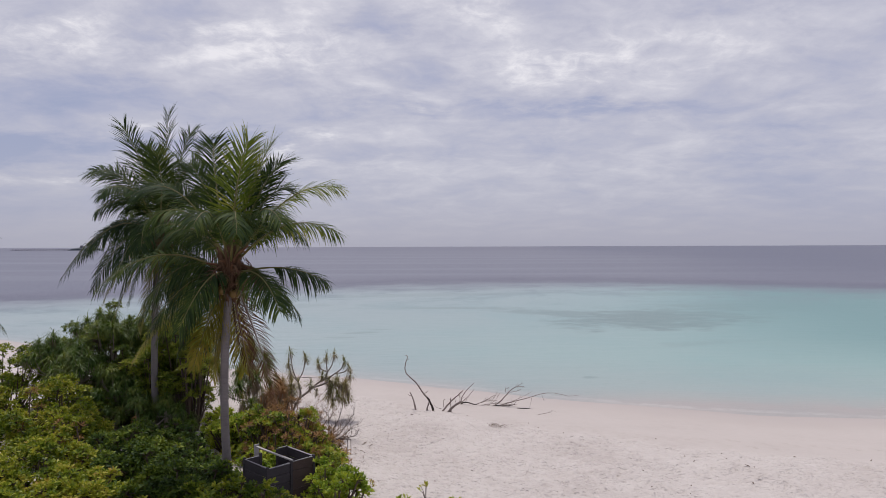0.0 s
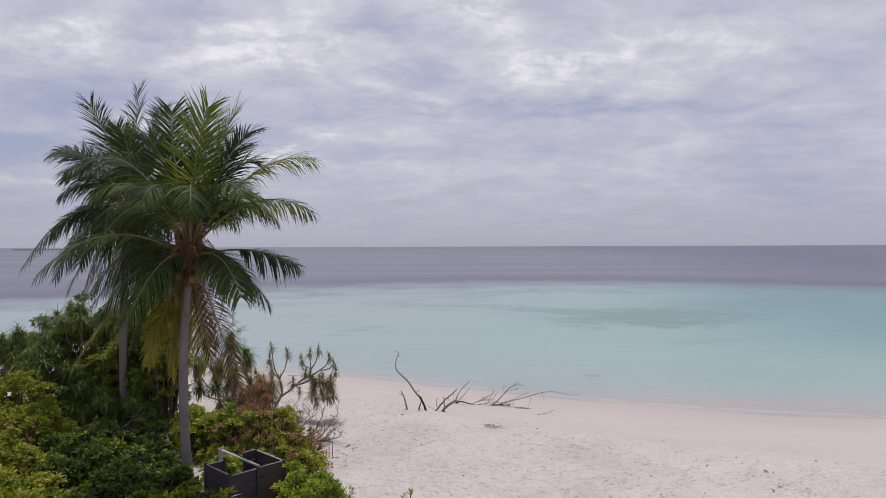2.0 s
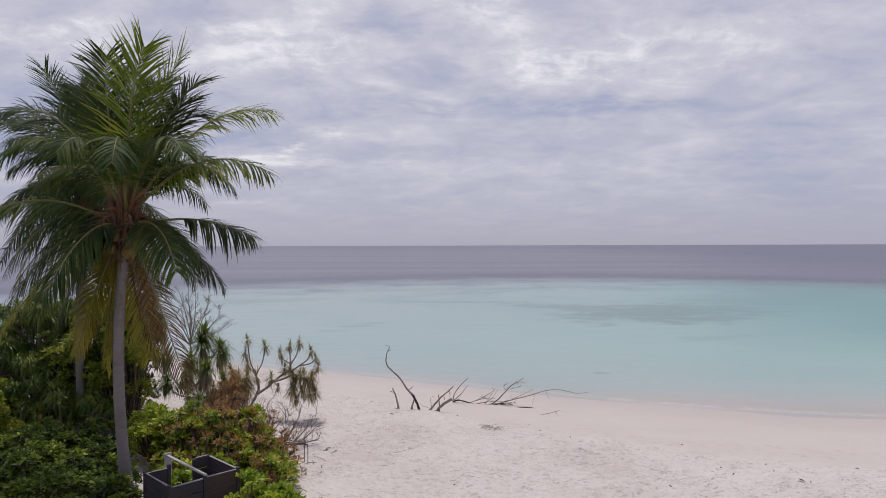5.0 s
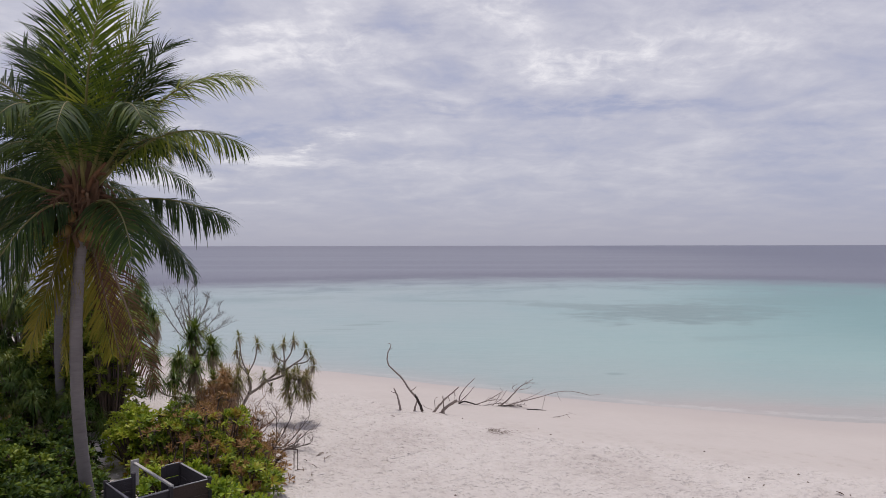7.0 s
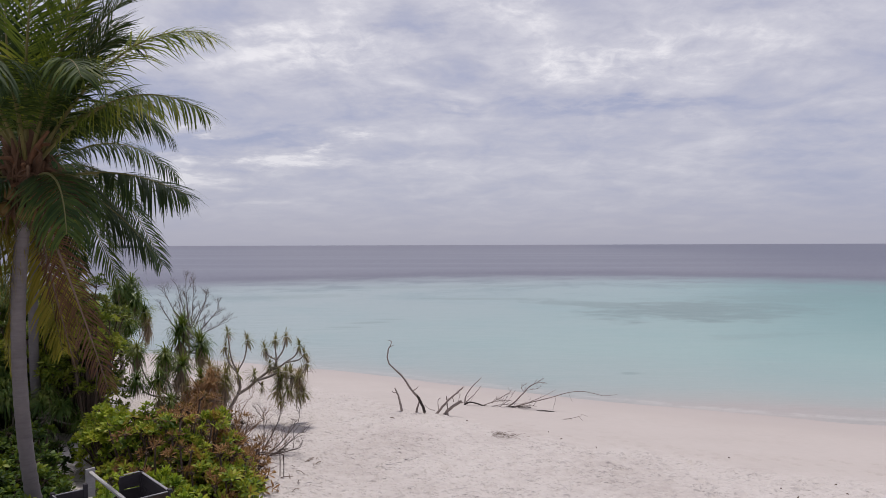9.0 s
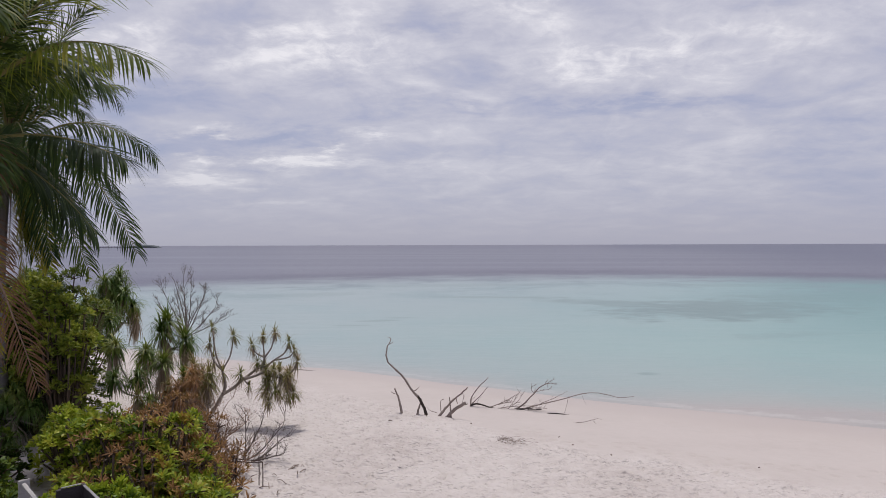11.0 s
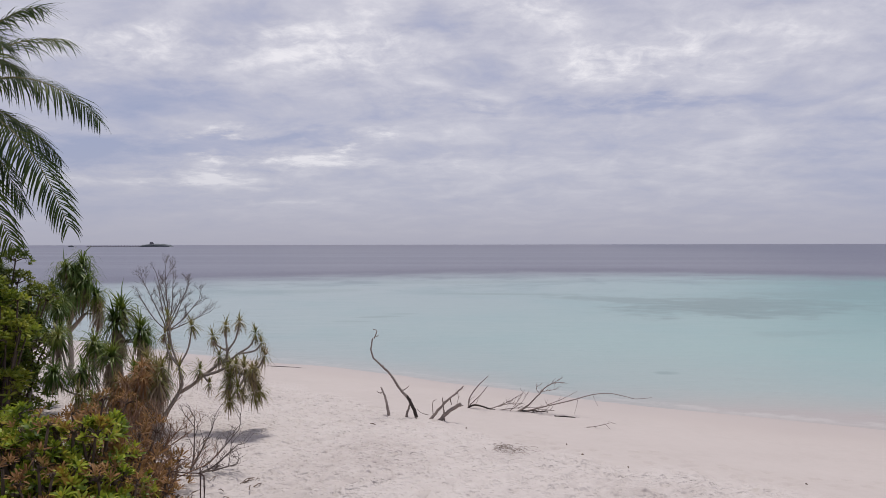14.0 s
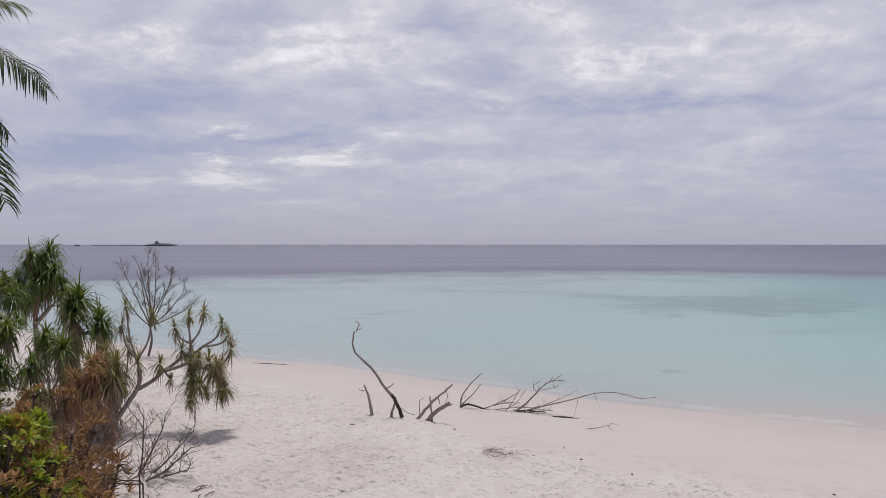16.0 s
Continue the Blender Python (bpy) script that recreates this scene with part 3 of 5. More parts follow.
# ---- coconut palms ----
def frond_meshes(tip, arch, rng, mat, rib, n=78, longest=0.9, start=0.17, hang=0.30, width=0.03, twist=None):
    """Two meshes, leaflets and midrib, of one palm leaf that runs from the origin to tip, arching up by arch."""
    tip = Vector(tip)
    size = tip.length
    flat = Vector((tip.x, tip.y, 0))
    flat = flat.normalized() if flat.length > 0.05 else Vector((1, 0, 0))
    across = Vector((-flat.y, flat.x, 0))
    sway = across * rng.uniform(-0.05, 0.05) * size
    steep = min(max((tip.z / size - 0.35) / 0.5, 0.0), 1.0)

    def point(s):
        return tip * s + Vector((0, 0, 1)) * (4 * arch * s * (1 - s)) + sway * (4 * s * (1 - s))

    rib_pts = [point(i / 16) for i in range(17)]
    rib_r = [0.030 * (1 - i / 16) ** 1.2 + 0.005 for i in range(17)]
    rib_v, rib_f = tube(rib_pts, rib_r, 5)
    if twist is None:
        twist = rng.uniform(-0.7, 0.7)
    verts, quads = [], []
    for side_sign in (1, -1):
        # leaflets hang in loose tufts, with gaps where the wind has torn them apart
        tuft = 0.0
        for i in range(n):
            s = start + (1 - start) * (i + rng.uniform(-0.25, 0.25)) / n
            s = min(max(s, start), 0.995)
            if i % 8 == 0:
                tuft = rng.uniform(-0.1, 0.1)
            p = point(s)
            d = (point(min(s + 0.02, 1)) - point(s - 0.02)).normalized()
            side = d.cross(Vector((0, 0, 1)))
            side = side.normalized() if side.length > 0.2 else -across
            if side.dot(-across) < 0:
                side = -side
            norm = side.cross(d).normalized()
            a = twist + rng.uniform(-0.14, 0.14) * (1 + 1.6 * steep) + tuft
            out = (side * math.cos(a) + norm * math.sin(a)) * side_sign
            u = (s - start) / (1 - start)
            length = longest * min(1.0, 0.5 + 2.2 * u) * (1.0 if u < 0.5 else 1.0 - (0.6 - 0.25 * steep) * ((u - 0.5) / 0.5) ** 1.6)
            length *= rng.uniform(0.84, 1.1)
            if rng.random() < 0.05:
                length *= 0.5
            forward = 0.5 + 0.4 * steep + 0.6 * u ** 1.5 + tuft * 1.6 + rng.uniform(-0.12, 0.12) * (1 + 1.8 * steep)
            way = (out + d * forward + norm * 0.15).normalized()
            w = width * rng.uniform(0.8, 1.15)
            sag = hang * rng.uniform(0.5, 1.6) * (1.0 - 0.7 * steep)
            face = norm * math.cos(a) - side * math.sin(a)
            cross = way.cross(face).normalized()
            o = len(verts)
            q = p.copy()
            for k, (step, ww) in enumerate(((0.0, 0.5), (0.3, 1.0), (0.35, 0.85), (0.35, 0.10))):
                if k:
                    way = (way + Vector((0, 0, -1)) * sag * (0.5 + 0.7 * k)).normalized()
                    q = q + way * (length * step)
                verts.append(q + cross * (w * ww / 2))
                verts.append(q - cross * (w * ww / 2))
            for k in range(3):
                quads.append((o + 2 * k, o + 2 * k + 1, o + 2 * k + 3, o + 2 * k + 2))
    leaf = mesh_quads("frond", np.array([tuple(v) for v in verts]), np.array(quads), mat)
    return leaf, mesh_of("midrib", rib_v, rib_f, rib, True)


def coconut_palm(base, crown, fronds, label, seed, trunk_r=0.118, nuts=9, blade=0.027, bow=(-0.03, 0.0), leaflet=1.0):
    """fronds: (kind, dx, dy, dz, arch) from the crown; kinds: g green, n new and sunlit, y yellowing, d dead."""
    rng = random.Random(seed)
    palm = thing("coconut_palm", base, label, "palm tree", "coconut palms")
    b, c = Vector((0, 0, -0.25)), Vector(crown) - Vector(base)
    n = 110
    pts = curve_points([b.lerp(c, k / 4) + Vector((*bow, 0)) * (k * (4 - k) / 4) for k in range(5)], n)
    radii = []
    for i in range(n + 1):
        u = i / n
        r = trunk_r * (0.78 + 0.5 * math.exp(-u * 9) + 0.10 * (1 - u))
        radii.append(r * (1.035 if i % 3 == 0 else 0.985))
    v, f = tube(pts, radii, 14, 0.02, rng)
    part("trunk", mesh_of("trunk", v, f, M_TRUNK, True), palm, "grey ringed palm trunk")
    # matted fibre and old leaf bases round the bud
    pieces = []
    for k in range(48):
        a = rng.uniform(0, 2 * math.pi)
        h = rng.uniform(-0.55, 0.35)
        r0 = 0.10
        p0 = c + Vector((math.cos(a) * r0, math.sin(a) * r0, h - 0.25))
        p1 = c + Vector((math.cos(a) * 0.24, math.sin(a) * 0.24, h + 0.05))
        p2 = c + Vector((math.cos(a) * rng.uniform(0.26, 0.36), math.sin(a) * rng.uniform(0.26, 0.36), h + rng.uniform(0.1, 0.35)))
        pieces.append(tube((p0, p1, p2), (0.045, 0.042, 0.014), 6, 0.2, rng))
    pieces.append(tube((c + Vector((0, 0, -0.5)), c + Vector((0, 0, 0)), c + Vector((0.02, 0, 0.5)), c + Vector((0.03, 0, 0.95))), (0.14, 0.18, 0.13, 0.05), 10, 0.12, rng))
    v, f = joined(pieces)
    part("leaf_sheath", mesh_of("leaf_sheath", v, f, M_SHEATH, True), palm, "brown fibrous leaf bases")
    # broken stalks of fallen leaves, splayed round the bud
    for k in range(13):
        a = k * 2.4 + rng.uniform(-0.3, 0.3)
        out = Vector((math.cos(a), math.sin(a), 0))
        z0, ln = rng.uniform(-0.4, 0.35), rng.uniform(0.25, 0.8)
        line = curve_points((c + out * 0.08 + Vector((0, 0, z0 - 0.15)), c + out * 0.22 + Vector((0, 0, z0 + 0.1)), c + out * (0.22 + ln * 0.55) + Vector((0, 0, z0 + ln * rng.uniform(0.2, 0.7)))), 5)
        v, f = tube(line, (0.06, 0.055, 0.042, 0.034, 0.028, 0.02), 6, 0.2, rng)
        part("leaf_base", mesh_of("leaf_base", v, f, M_STUB, True), palm, "orange brown broken leaf stalk")
    # torn fibre and spent flower strings hanging under the bud
    pieces = []
    for k in range(90):
        a, r0 = rng.uniform(0, 6.28), rng.uniform(0.12, 0.42)
        p = c + Vector((math.cos(a) * r0, math.sin(a) * r0, rng.uniform(-0.45, 0.4)))
        q = p + Vector((math.cos(a) * rng.uniform(0.0, 0.2), math.sin(a) * rng.uniform(0.0, 0.2), -rng.uniform(0.15, 0.6)))
        pieces.append(tube((p, p.lerp(q, 0.5) + Vector((math.cos(a) * 0.05, math.sin(a) * 0.05, 0.03)), q), (0.012, 0.010, 0.004), 4))
    v, f = joined(pieces)
    part("fibre", mesh_of("fibre", v, f, M_SHEATH), palm, "brown torn fibre under the crown", kind="stuff")
    for k in range(nuts):
        a = rng.uniform(0, 2 * math.pi) if k > 4 else rng.uniform(math.pi * 1.05, math.pi * 1.95)
        bm = bmesh.new()
        bmesh.ops.create_icosphere(bm, subdivisions=2, radius=0.088)
        for vert in bm.verts:
            vert.co.z *= 1.25 + 0.1 * math.sin(3 * math.atan2(vert.co.y, vert.co.x))
        bmesh.ops.translate(bm, verts=bm.verts, vec=c + Vector((math.cos(a) * 0.34, math.sin(a) * 0.34, rng.uniform(-0.62, -0.2))))
        me = bpy.data.meshes.new("coconut")
        bm.to_mesh(me)
        bm.free()
        me.materials.append(M_NUT)
        me.polygons.foreach_set("use_smooth", [True] * len(me.polygons))
        part("coconut", me, palm, "yellowish brown coconut")
    for k in range(10):
        a = rng.uniform(0, math.pi * 2)
        out = Vector((math.cos(a), math.sin(a), 0))
        line = curve_points((c + out * 0.15 + Vector((0, 0, 0.1)), c + out * 0.36 + Vector((0, 0, 0.1)), c + out * 0.6 + Vector((0, 0, -0.1)), c + out * 0.7 + Vector((0, 0, -0.4))), 10)
        pieces = [tube(line, [0.035 - 0.0025 * i for i in range(11)], 6)]
        for j in range(26):
            at = line[rng.randint(4, 10)]
            way = (out * 0.5 + Vector((rng.uniform(-1, 1), rng.uniform(-1, 1), rng.uniform(-1.4, 0.1)))).normalized()
            pieces.append(tube((at, at + way * 0.16, at + way * 0.27 + Vector((0, 0, -0.06))), (0.010, 0.009, 0.005), 4))
        v, f = joined(pieces)
        part("flower_stalk", mesh_of("flower_stalk", v, f, M_SHEATH, True), palm, "dry brown flower stalk")
    looks = {"g": (M_FROND, M_RIB, 0.22, 0.86), "n": (M_FROND_NEW_LIT, M_RIB, 0.20, 0.92), "y": (M_FROND_OLD, M_RIB, 0.12, 0.7), "d": (M_FROND_DEAD, M_RIB_DEAD, 0.12, 0.56)}
    names = {"n": "bright palm frond in young and sunlit leaf colour", "y": "yellowing drooping palm frond", "d": "dead brown hanging palm frond"}
    for kind, fx, fy, fz, arch, *more in fronds:
        mat, rib, hang, longest = looks[kind]
        twist = more[0] if more else None
        leaf, rib_me = frond_meshes((fx, fy, fz), arch, rng, mat, rib, longest=longest * leaflet, hang=hang, width=blade * (0.75 if kind == "d" else 1.0), n=54 if kind == "d" else 78, start=more[1] if len(more) > 1 else 0.15, twist=twist)
        ob = part("frond", leaf, palm, names.get(kind, ""))
        h = 0.12 if fz > 0 else -0.12
        ob.location = c + Vector((fx * 0.03, fy * 0.03, h))
        part("midrib", rib_me, ob)
    return palm


# fronds: kind, tip from the crown (x, y, z), arch, twist, bare share of the rib
FRONT_UPPER = (
    ("n", 0.60, -0.55, 2.95, 0.30, 0.0), ("n", 0.86, 0.30, 2.95, 0.35, 0.2), ("g", 1.05, 0.60, 2.6, 0.36, -0.2), ("g", -0.50, 0.30, 3.05, 0.17, 0.1),
    ("g", 0.75, 0.90, 2.36, 0.2, -0.3), ("g", -2.08, -0.50, 1.70, 0.86, 0.5), ("n", 2.58, 0.0, 1.90, 0.62, -0.3), ("n", 2.61, -0.10, 0.75, 0.6, -0.3),
    ("g", 1.01, 1.50, 1.25, 0.35, -0.4), ("g", 0.75, -2.0, 0.72, 0.85, 0.2), ("g", -2.6, 1.60, 0.91, 0.5, 0.5), ("g", -0.25, -1.7, 0.95, 0.7, 0.2),
    ("g", 0.25, 2.20, 0.95, 0.6, 0.1), ("g", -1.28, 2.20, 0.95, 0.6, 0.1), ("g", -1.1, 0.5, 2.5, 0.3, 0.3), ("g", 0.1, 1.0, 2.7, 0.3, 0.0))
FRONT_INNER = (
    ("g", 1.5, -1.2, 1.0, 0.75, -0.2), ("g", -1.6, -1.0, 1.0, 0.75, 0.3), ("g", 1.6, 1.0, 0.6, 0.7, -0.3), ("g", -1.9, 0.3, 0.4, 0.7, 0.4),
    ("g", 1.3, 0.3, 1.9, 0.5, -0.3),
    ("g", -1.9, -0.4, -0.7, 0.6, 0.5), ("g", -1.2, -0.2, -1.9, 0.5, 0.4))
FRONT_LOWER = (
    ("g", 2.25, 0.05, -0.15, 0.25, -0.2, 0.42), ("g", 1.55, -1.60, -0.75, 0.40, -0.3, 0.2), ("g", 1.45, 0.80, -1.05, 0.35, -0.3, 0.3), ("g", -2.97, -0.50, -0.33, 0.67, 0.5),
    ("g", -2.40, 0.50, -1.13, 0.62, 0.5), ("y", -2.26, -0.20, -2.08, 0.35, 0.4), ("g", -2.17, 0.90, -1.76, 0.45, 0.3), ("g", -0.75, -1.30, -1.2, 0.5, 0.3),
    ("g", -1.7, -0.7, -1.35, 0.5, 0.4), ("g", 0.9, 1.6, -1.0, 0.6, -0.3), ("y", -0.95, 0.05, -2.35, 0.2, 1.2), ("y", -0.55, 0.35, -2.65, 0.26, 1.4), ("y", 0.15, 0.55, -2.5, 0.2, 1.3),
    ("y", -0.45, 0.20, -2.24, 0.11, 0.9), ("d", 0.95, 0.35, -3.03, 0.17, 1.2), ("d", 0.40, 0.45, -2.74, 0.05, 0.5))
coconut_palm((-5.45, 17.1, gz(-5.45, 17.1)), (-5.17, 16.2, 6.62), FRONT_UPPER + FRONT_INNER + FRONT_LOWER,
    "coconut palm with arching green fronds and brown hanging dead leaves", 5, nuts=12, blade=0.028, bow=(-0.06, -0.36))
BACK_UPPER = (
    ("g", 0.22, 0.20, 4.15, 0.07, 0.1), ("g", -1.37, 0.20, 3.75, 0.26, 0.5), ("g", -2.25, -0.20, 2.10, 0.65, 0.6), ("g", -1.75, -0.60, 1.25, 0.45, 0.5),
    ("g", 1.72, 0.30, 3.30, 0.52, -0.3), ("g", 0.92, 0.40, 3.54, 0.20, -0.1), ("g", 2.33, 0.20, 1.96, 0.46, -0.5), ("g", 1.6, 2.2, 1.85, 0.5, -0.3), ("g", -0.77, 0.70, 3.07, 0.14, 0.3),
    ("g", 1.04, -2.20, 1.34, 0.67, 0.1), ("g", -1.0, -2.0, 1.2, 0.7, 0.3), ("g", -2.02, 2.00, 0.62, 0.6, 0.3), ("g", 0.64, 2.00, 1.05, 0.6, -0.3))
BACK_INNER = (
    ("g", -1.5, -0.8, 1.9, 0.6, 0.4), ("g", 1.4, -0.6, 2.2, 0.5, -0.3), ("g", 0.2, -0.8, 2.6, 0.3, 0.1), ("g", -2.2, -0.2, 0.6, 0.7, 0.5), ("g", 2.1, -0.6, 0.9, 0.7, -0.4),
    ("g", -2.4, -0.8, -0.8, 0.8, 0.5), ("g", -0.8, -1.6, -1.4, 0.7, 0.2),
    ("g", -0.9, -0.5, -2.4, 0.5, 0.3), ("g", -2.4, 0.2, -1.4, 0.9, 0.5), ("g", 0.3, 0.4, -2.6, 0.4, 0.2), ("y", -1.9, -0.3, -2.5, 0.6, 0.4))
BACK_LOWER = (
    ("g", -3.36, -0.30, -1.61, 1.02, 0.6), ("g", -1.87, -1.00, -1.88, 0.8, 0.5), ("g", 3.26, 0.77, -0.13, 0.85, -0.4), ("g", 3.45, -0.58, -2.51, 0.9, -0.4),
    ("g", -1.33, -0.40, -2.5, 0.6, 0.4), ("g", 2.5, -0.84, -2.9, 0.7, -0.4), ("g", 1.9, 1.5, -0.9, 0.6, -0.4), ("g", 1.2, -0.2, -2.6, 0.5, -0.2), ("g", 1.5, 0.8, -2.0, 0.6, -0.3), ("g", 0.29, -2.20, -0.52, 0.8, 0.3), ("g", 1.89, -2.00, -0.33, 0.7, -0.3),
    ("g", -2.7, 0.4, -0.5, 0.8, 0.5), ("y", -1.6, 0.00, -2.9, 0.46, 0.3), ("y", -0.54, -0.40, -3.4, 0.24, 0.1), ("y", 0.44, -0.30, -3.2, 0.14, 1.0), ("y", 0.86, 0.20, -2.8, 0.27, 1.2),
    ("d", -0.32, 0.30, -2.8, 0.06, 0.1))
coconut_palm((-10.51, 24.5, gz(-10.51, 24.5)), (-10.22, 24.2, 7.72), BACK_UPPER + BACK_INNER + BACK_LOWER,
    "taller coconut palm rising behind dense shrubs", 8, 0.135, 9, 0.034, (-0.02, -0.3), 1.18)
coconut_palm((-16.1, 19.6, gz(-16.1, 19.6)), (-15.95, 19.6, 6.5), (
    ("g", 0.2, 0.2, 3.0, 0.1), ("g", 2.6, -0.2, 0.2, 0.9), ("g", 2.8, 0.3, -1.8, 1.0), ("g", 1.7, 0.6, 2.1, 0.4), ("g", -2.1, 0.4, 1.6, 0.6), ("g", -2.6, -0.4, -0.7, 0.9),
    ("g", 0.4, -2.3, 0.6, 0.9), ("g", -0.7, -1.6, 1.8, 0.6), ("g", 1.1, 2.2, 1.0, 0.7), ("g", -1.3, 2.1, 0.6, 0.8), ("g", 2.0, -1.4, -1.2, 0.8), ("g", -1.6, -1.5, -1.3, 0.8), ("y", 0.5, -0.4, -2.4, 0.3)),
    "coconut palm at the edge of the thicket", 11)


# ---- shrubs ----
def rosettes(points, ways, rng, leaf_len, leaf_w, leaves=8, droop=0.22, lift=(0.2, 1.25)):
    """Obovate leaves set in whorls; arrays of vertices and quads. points, ways: (n, 3)."""
    n = len(points)
    ways = ways / np.linalg.norm(ways, axis=1, keepdims=True)
    ref = np.where(np.abs(ways[:, 2:3]) < 0.9, np.array([[0, 0, 1.0]]), np.array([[1.0, 0, 0]]))
    a = np.cross(ways, ref)
    a /= np.linalg.norm(a, axis=1, keepdims=True)
    b = np.cross(ways, a)
    k = np.arange(leaves)
    ang = (k * 2.399)[None, :] + rng.uniform(0, 6.28, (n, 1)) + rng.uniform(-0.25, 0.25, (n, leaves))
    rise = np.linspace(lift[0], lift[1], leaves)[None, :] + rng.uniform(-0.15, 0.15, (n, leaves))
    length = leaf_len * rng.uniform(0.75, 1.2, (n, leaves)) * np.linspace(1.1, 0.7, leaves)[None, :]
    rad = np.cos(ang)[..., None] * a[:, None] + np.sin(ang)[..., None] * b[:, None]
    tang = -np.sin(ang)[..., None] * a[:, None] + np.cos(ang)[..., None] * b[:, None]
    d = rad * np.cos(rise)[..., None] + ways[:, None] * np.sin(rise)[..., None]
    start = points[:, None] + rad * 0.008
    mid = start + d * (length * 0.6)[..., None]
    d2 = d + np.array([0, 0, -droop])
    d2 /= np.linalg.norm(d2, axis=2, keepdims=True)
    end = mid + d2 * (length * 0.4)[..., None]
    w = (leaf_w * length / leaf_len)[..., None]
    v = np.stack([start + tang * w * 0.12, start - tang * w * 0.12, mid + tang * w * 0.5, mid - tang * w * 0.5, end + tang * w * 0.24, end - tang * w * 0.24], axis=2)
    v = v.reshape(-1, 3)
    o = (np.arange(n * leaves) * 6)[:, None]
    q = np.concatenate([o + np.array([[0, 1, 3, 2]]), o + np.array([[2, 3, 5, 4]])], axis=0)
    return v, q


def shrub(x, y, r, top, seed, mat, label, density=34, leaf=0.155, wide=0.062, name="shrub", group="beach shrubs", lobes=26, shapes=4, lump=1.0, low=0.0, skirt=1.0):
    """A mounded broad-leaved shrub: a few stems, lobes thick with whorls of leaves, single sprigs standing out."""
    rng = np.random.RandomState(seed)
    base = gz(x, y)
    h = top - base
    ob = thing(name, (x, y, base), label, "shrub", group)
    centres, sizes = [], []
    for k in range(lobes):
        a, rr = k * 2.4 + rng.uniform(-0.4, 0.4), r * 0.90 * math.sqrt((k + 0.4) / lobes)
        size = r * rng.uniform(0.14, 0.29) * lump
        lean = 1 - 0.45 * (rr / r) ** 2
        centres.append((math.cos(a) * rr, math.sin(a) * rr, max(h * lean * rng.uniform(max(0.45, low), 1.14) - size * 0.8, size * 0.35 + h * low * 0.6)))
        sizes.append(size)
    centres, sizes = np.array(centres), np.array(sizes)
    pts, ways = [], []
    for c, s in zip(centres, sizes):
        n = int(density * 4 * math.pi * s * s * 0.8)
        d = rng.normal(size=(n, 3))
        d /= np.linalg.norm(d, axis=1, keepdims=True)
        d[:, 2] = np.where(d[:, 2] < -0.35, -d[:, 2], d[:, 2])
        depth = 1 - 0.35 * rng.rand(n, 1) ** 2
        p = c + d * s * depth * np.array([1, 1, 0.92]) * (1 + 0.38 * (rng.rand(n, 1) - 0.4))
        inside = np.zeros(n, dtype=bool)
        for c2, s2 in zip(centres, sizes):
            if not np.allclose(c2, c):
                inside |= np.linalg.norm(p - c2, axis=1) < s2 * 0.8
        keep = ~inside & (p[:, 2] > 0.06)
        pts.append(p[keep])
        ways.append(d[keep] + np.array([0, 0, 1.2]) + rng.normal(size=(keep.sum(), 3)) * 0.22)
    # skirt down to the ground
    n = int(density * 2 * math.pi * r * h * 0.22 * skirt)
    a = rng.uniform(0, 2 * math.pi, n)
    rr = r * rng.uniform(0.75, 1.0, n)
    p = np.stack([np.cos(a) * rr, np.sin(a) * rr, h * rng.uniform(0.05, 0.45, n)], axis=1)
    pts.append(p)
    ways.append(np.stack([np.cos(a), np.sin(a), np.full(n, 0.9)], axis=1))
    pts, ways = np.concatenate(pts), np.concatenate(ways)
    sprigs = rng.choice(len(pts), min(shapes * 6, len(pts)), replace=False)
    rest = np.ones(len(pts), dtype=bool)
    rest[sprigs] = False
    v, q = rosettes(pts[rest], ways[rest], rng, leaf, wide)
    part("foliage", mesh_quads("foliage", v, q, mat), ob, kind="stuff")
    # single sprigs that stand out of the mass
    v, q = rosettes(np.zeros((1, 3)), np.array([[0, 0, 1.0]]), rng, leaf * 1.15, wide * 1.1, 11)
    sprig_me = mesh_quads("sprig", v, q, mat)
    for i in sprigs:
        s = part("sprig", sprig_me, ob)
        s.matrix_basis = Matrix.Translation(pts[i] + ways[i] / np.linalg.norm(ways[i]) * 0.05) @ Vector(ways[i]).to_track_quat("Z", "Y").to_matrix().to_4x4()
    pyr = random.Random(seed)
    for c, s in zip(centres, sizes):
        c = Vector(c)
        foot = Vector((c.x * 0.25, c.y * 0.25, -0.1))
        pieces = [tube(curve_points((foot, foot.lerp(c, 0.5) + Vector((pyr.uniform(-0.1, 0.1), pyr.uniform(-0.1, 0.1), 0)), c), 6), [0.035 - 0.003 * k for k in range(7)], 6)]
        for _ in range(9):
            w = Vector((pyr.gauss(0, 1), pyr.gauss(0, 1), abs(pyr.gauss(0, 1)))).normalized()
            pieces.append(tube((c, c + w * s * 0.5 + Vector((0, 0, 0.03)), c + w * s * 0.95), (0.014, 0.010, 0.006), 4))
        sv, sf = joined(pieces)
        part("stem", mesh_of("stem", sv, sf, M_STEM, True), ob)
    return ob


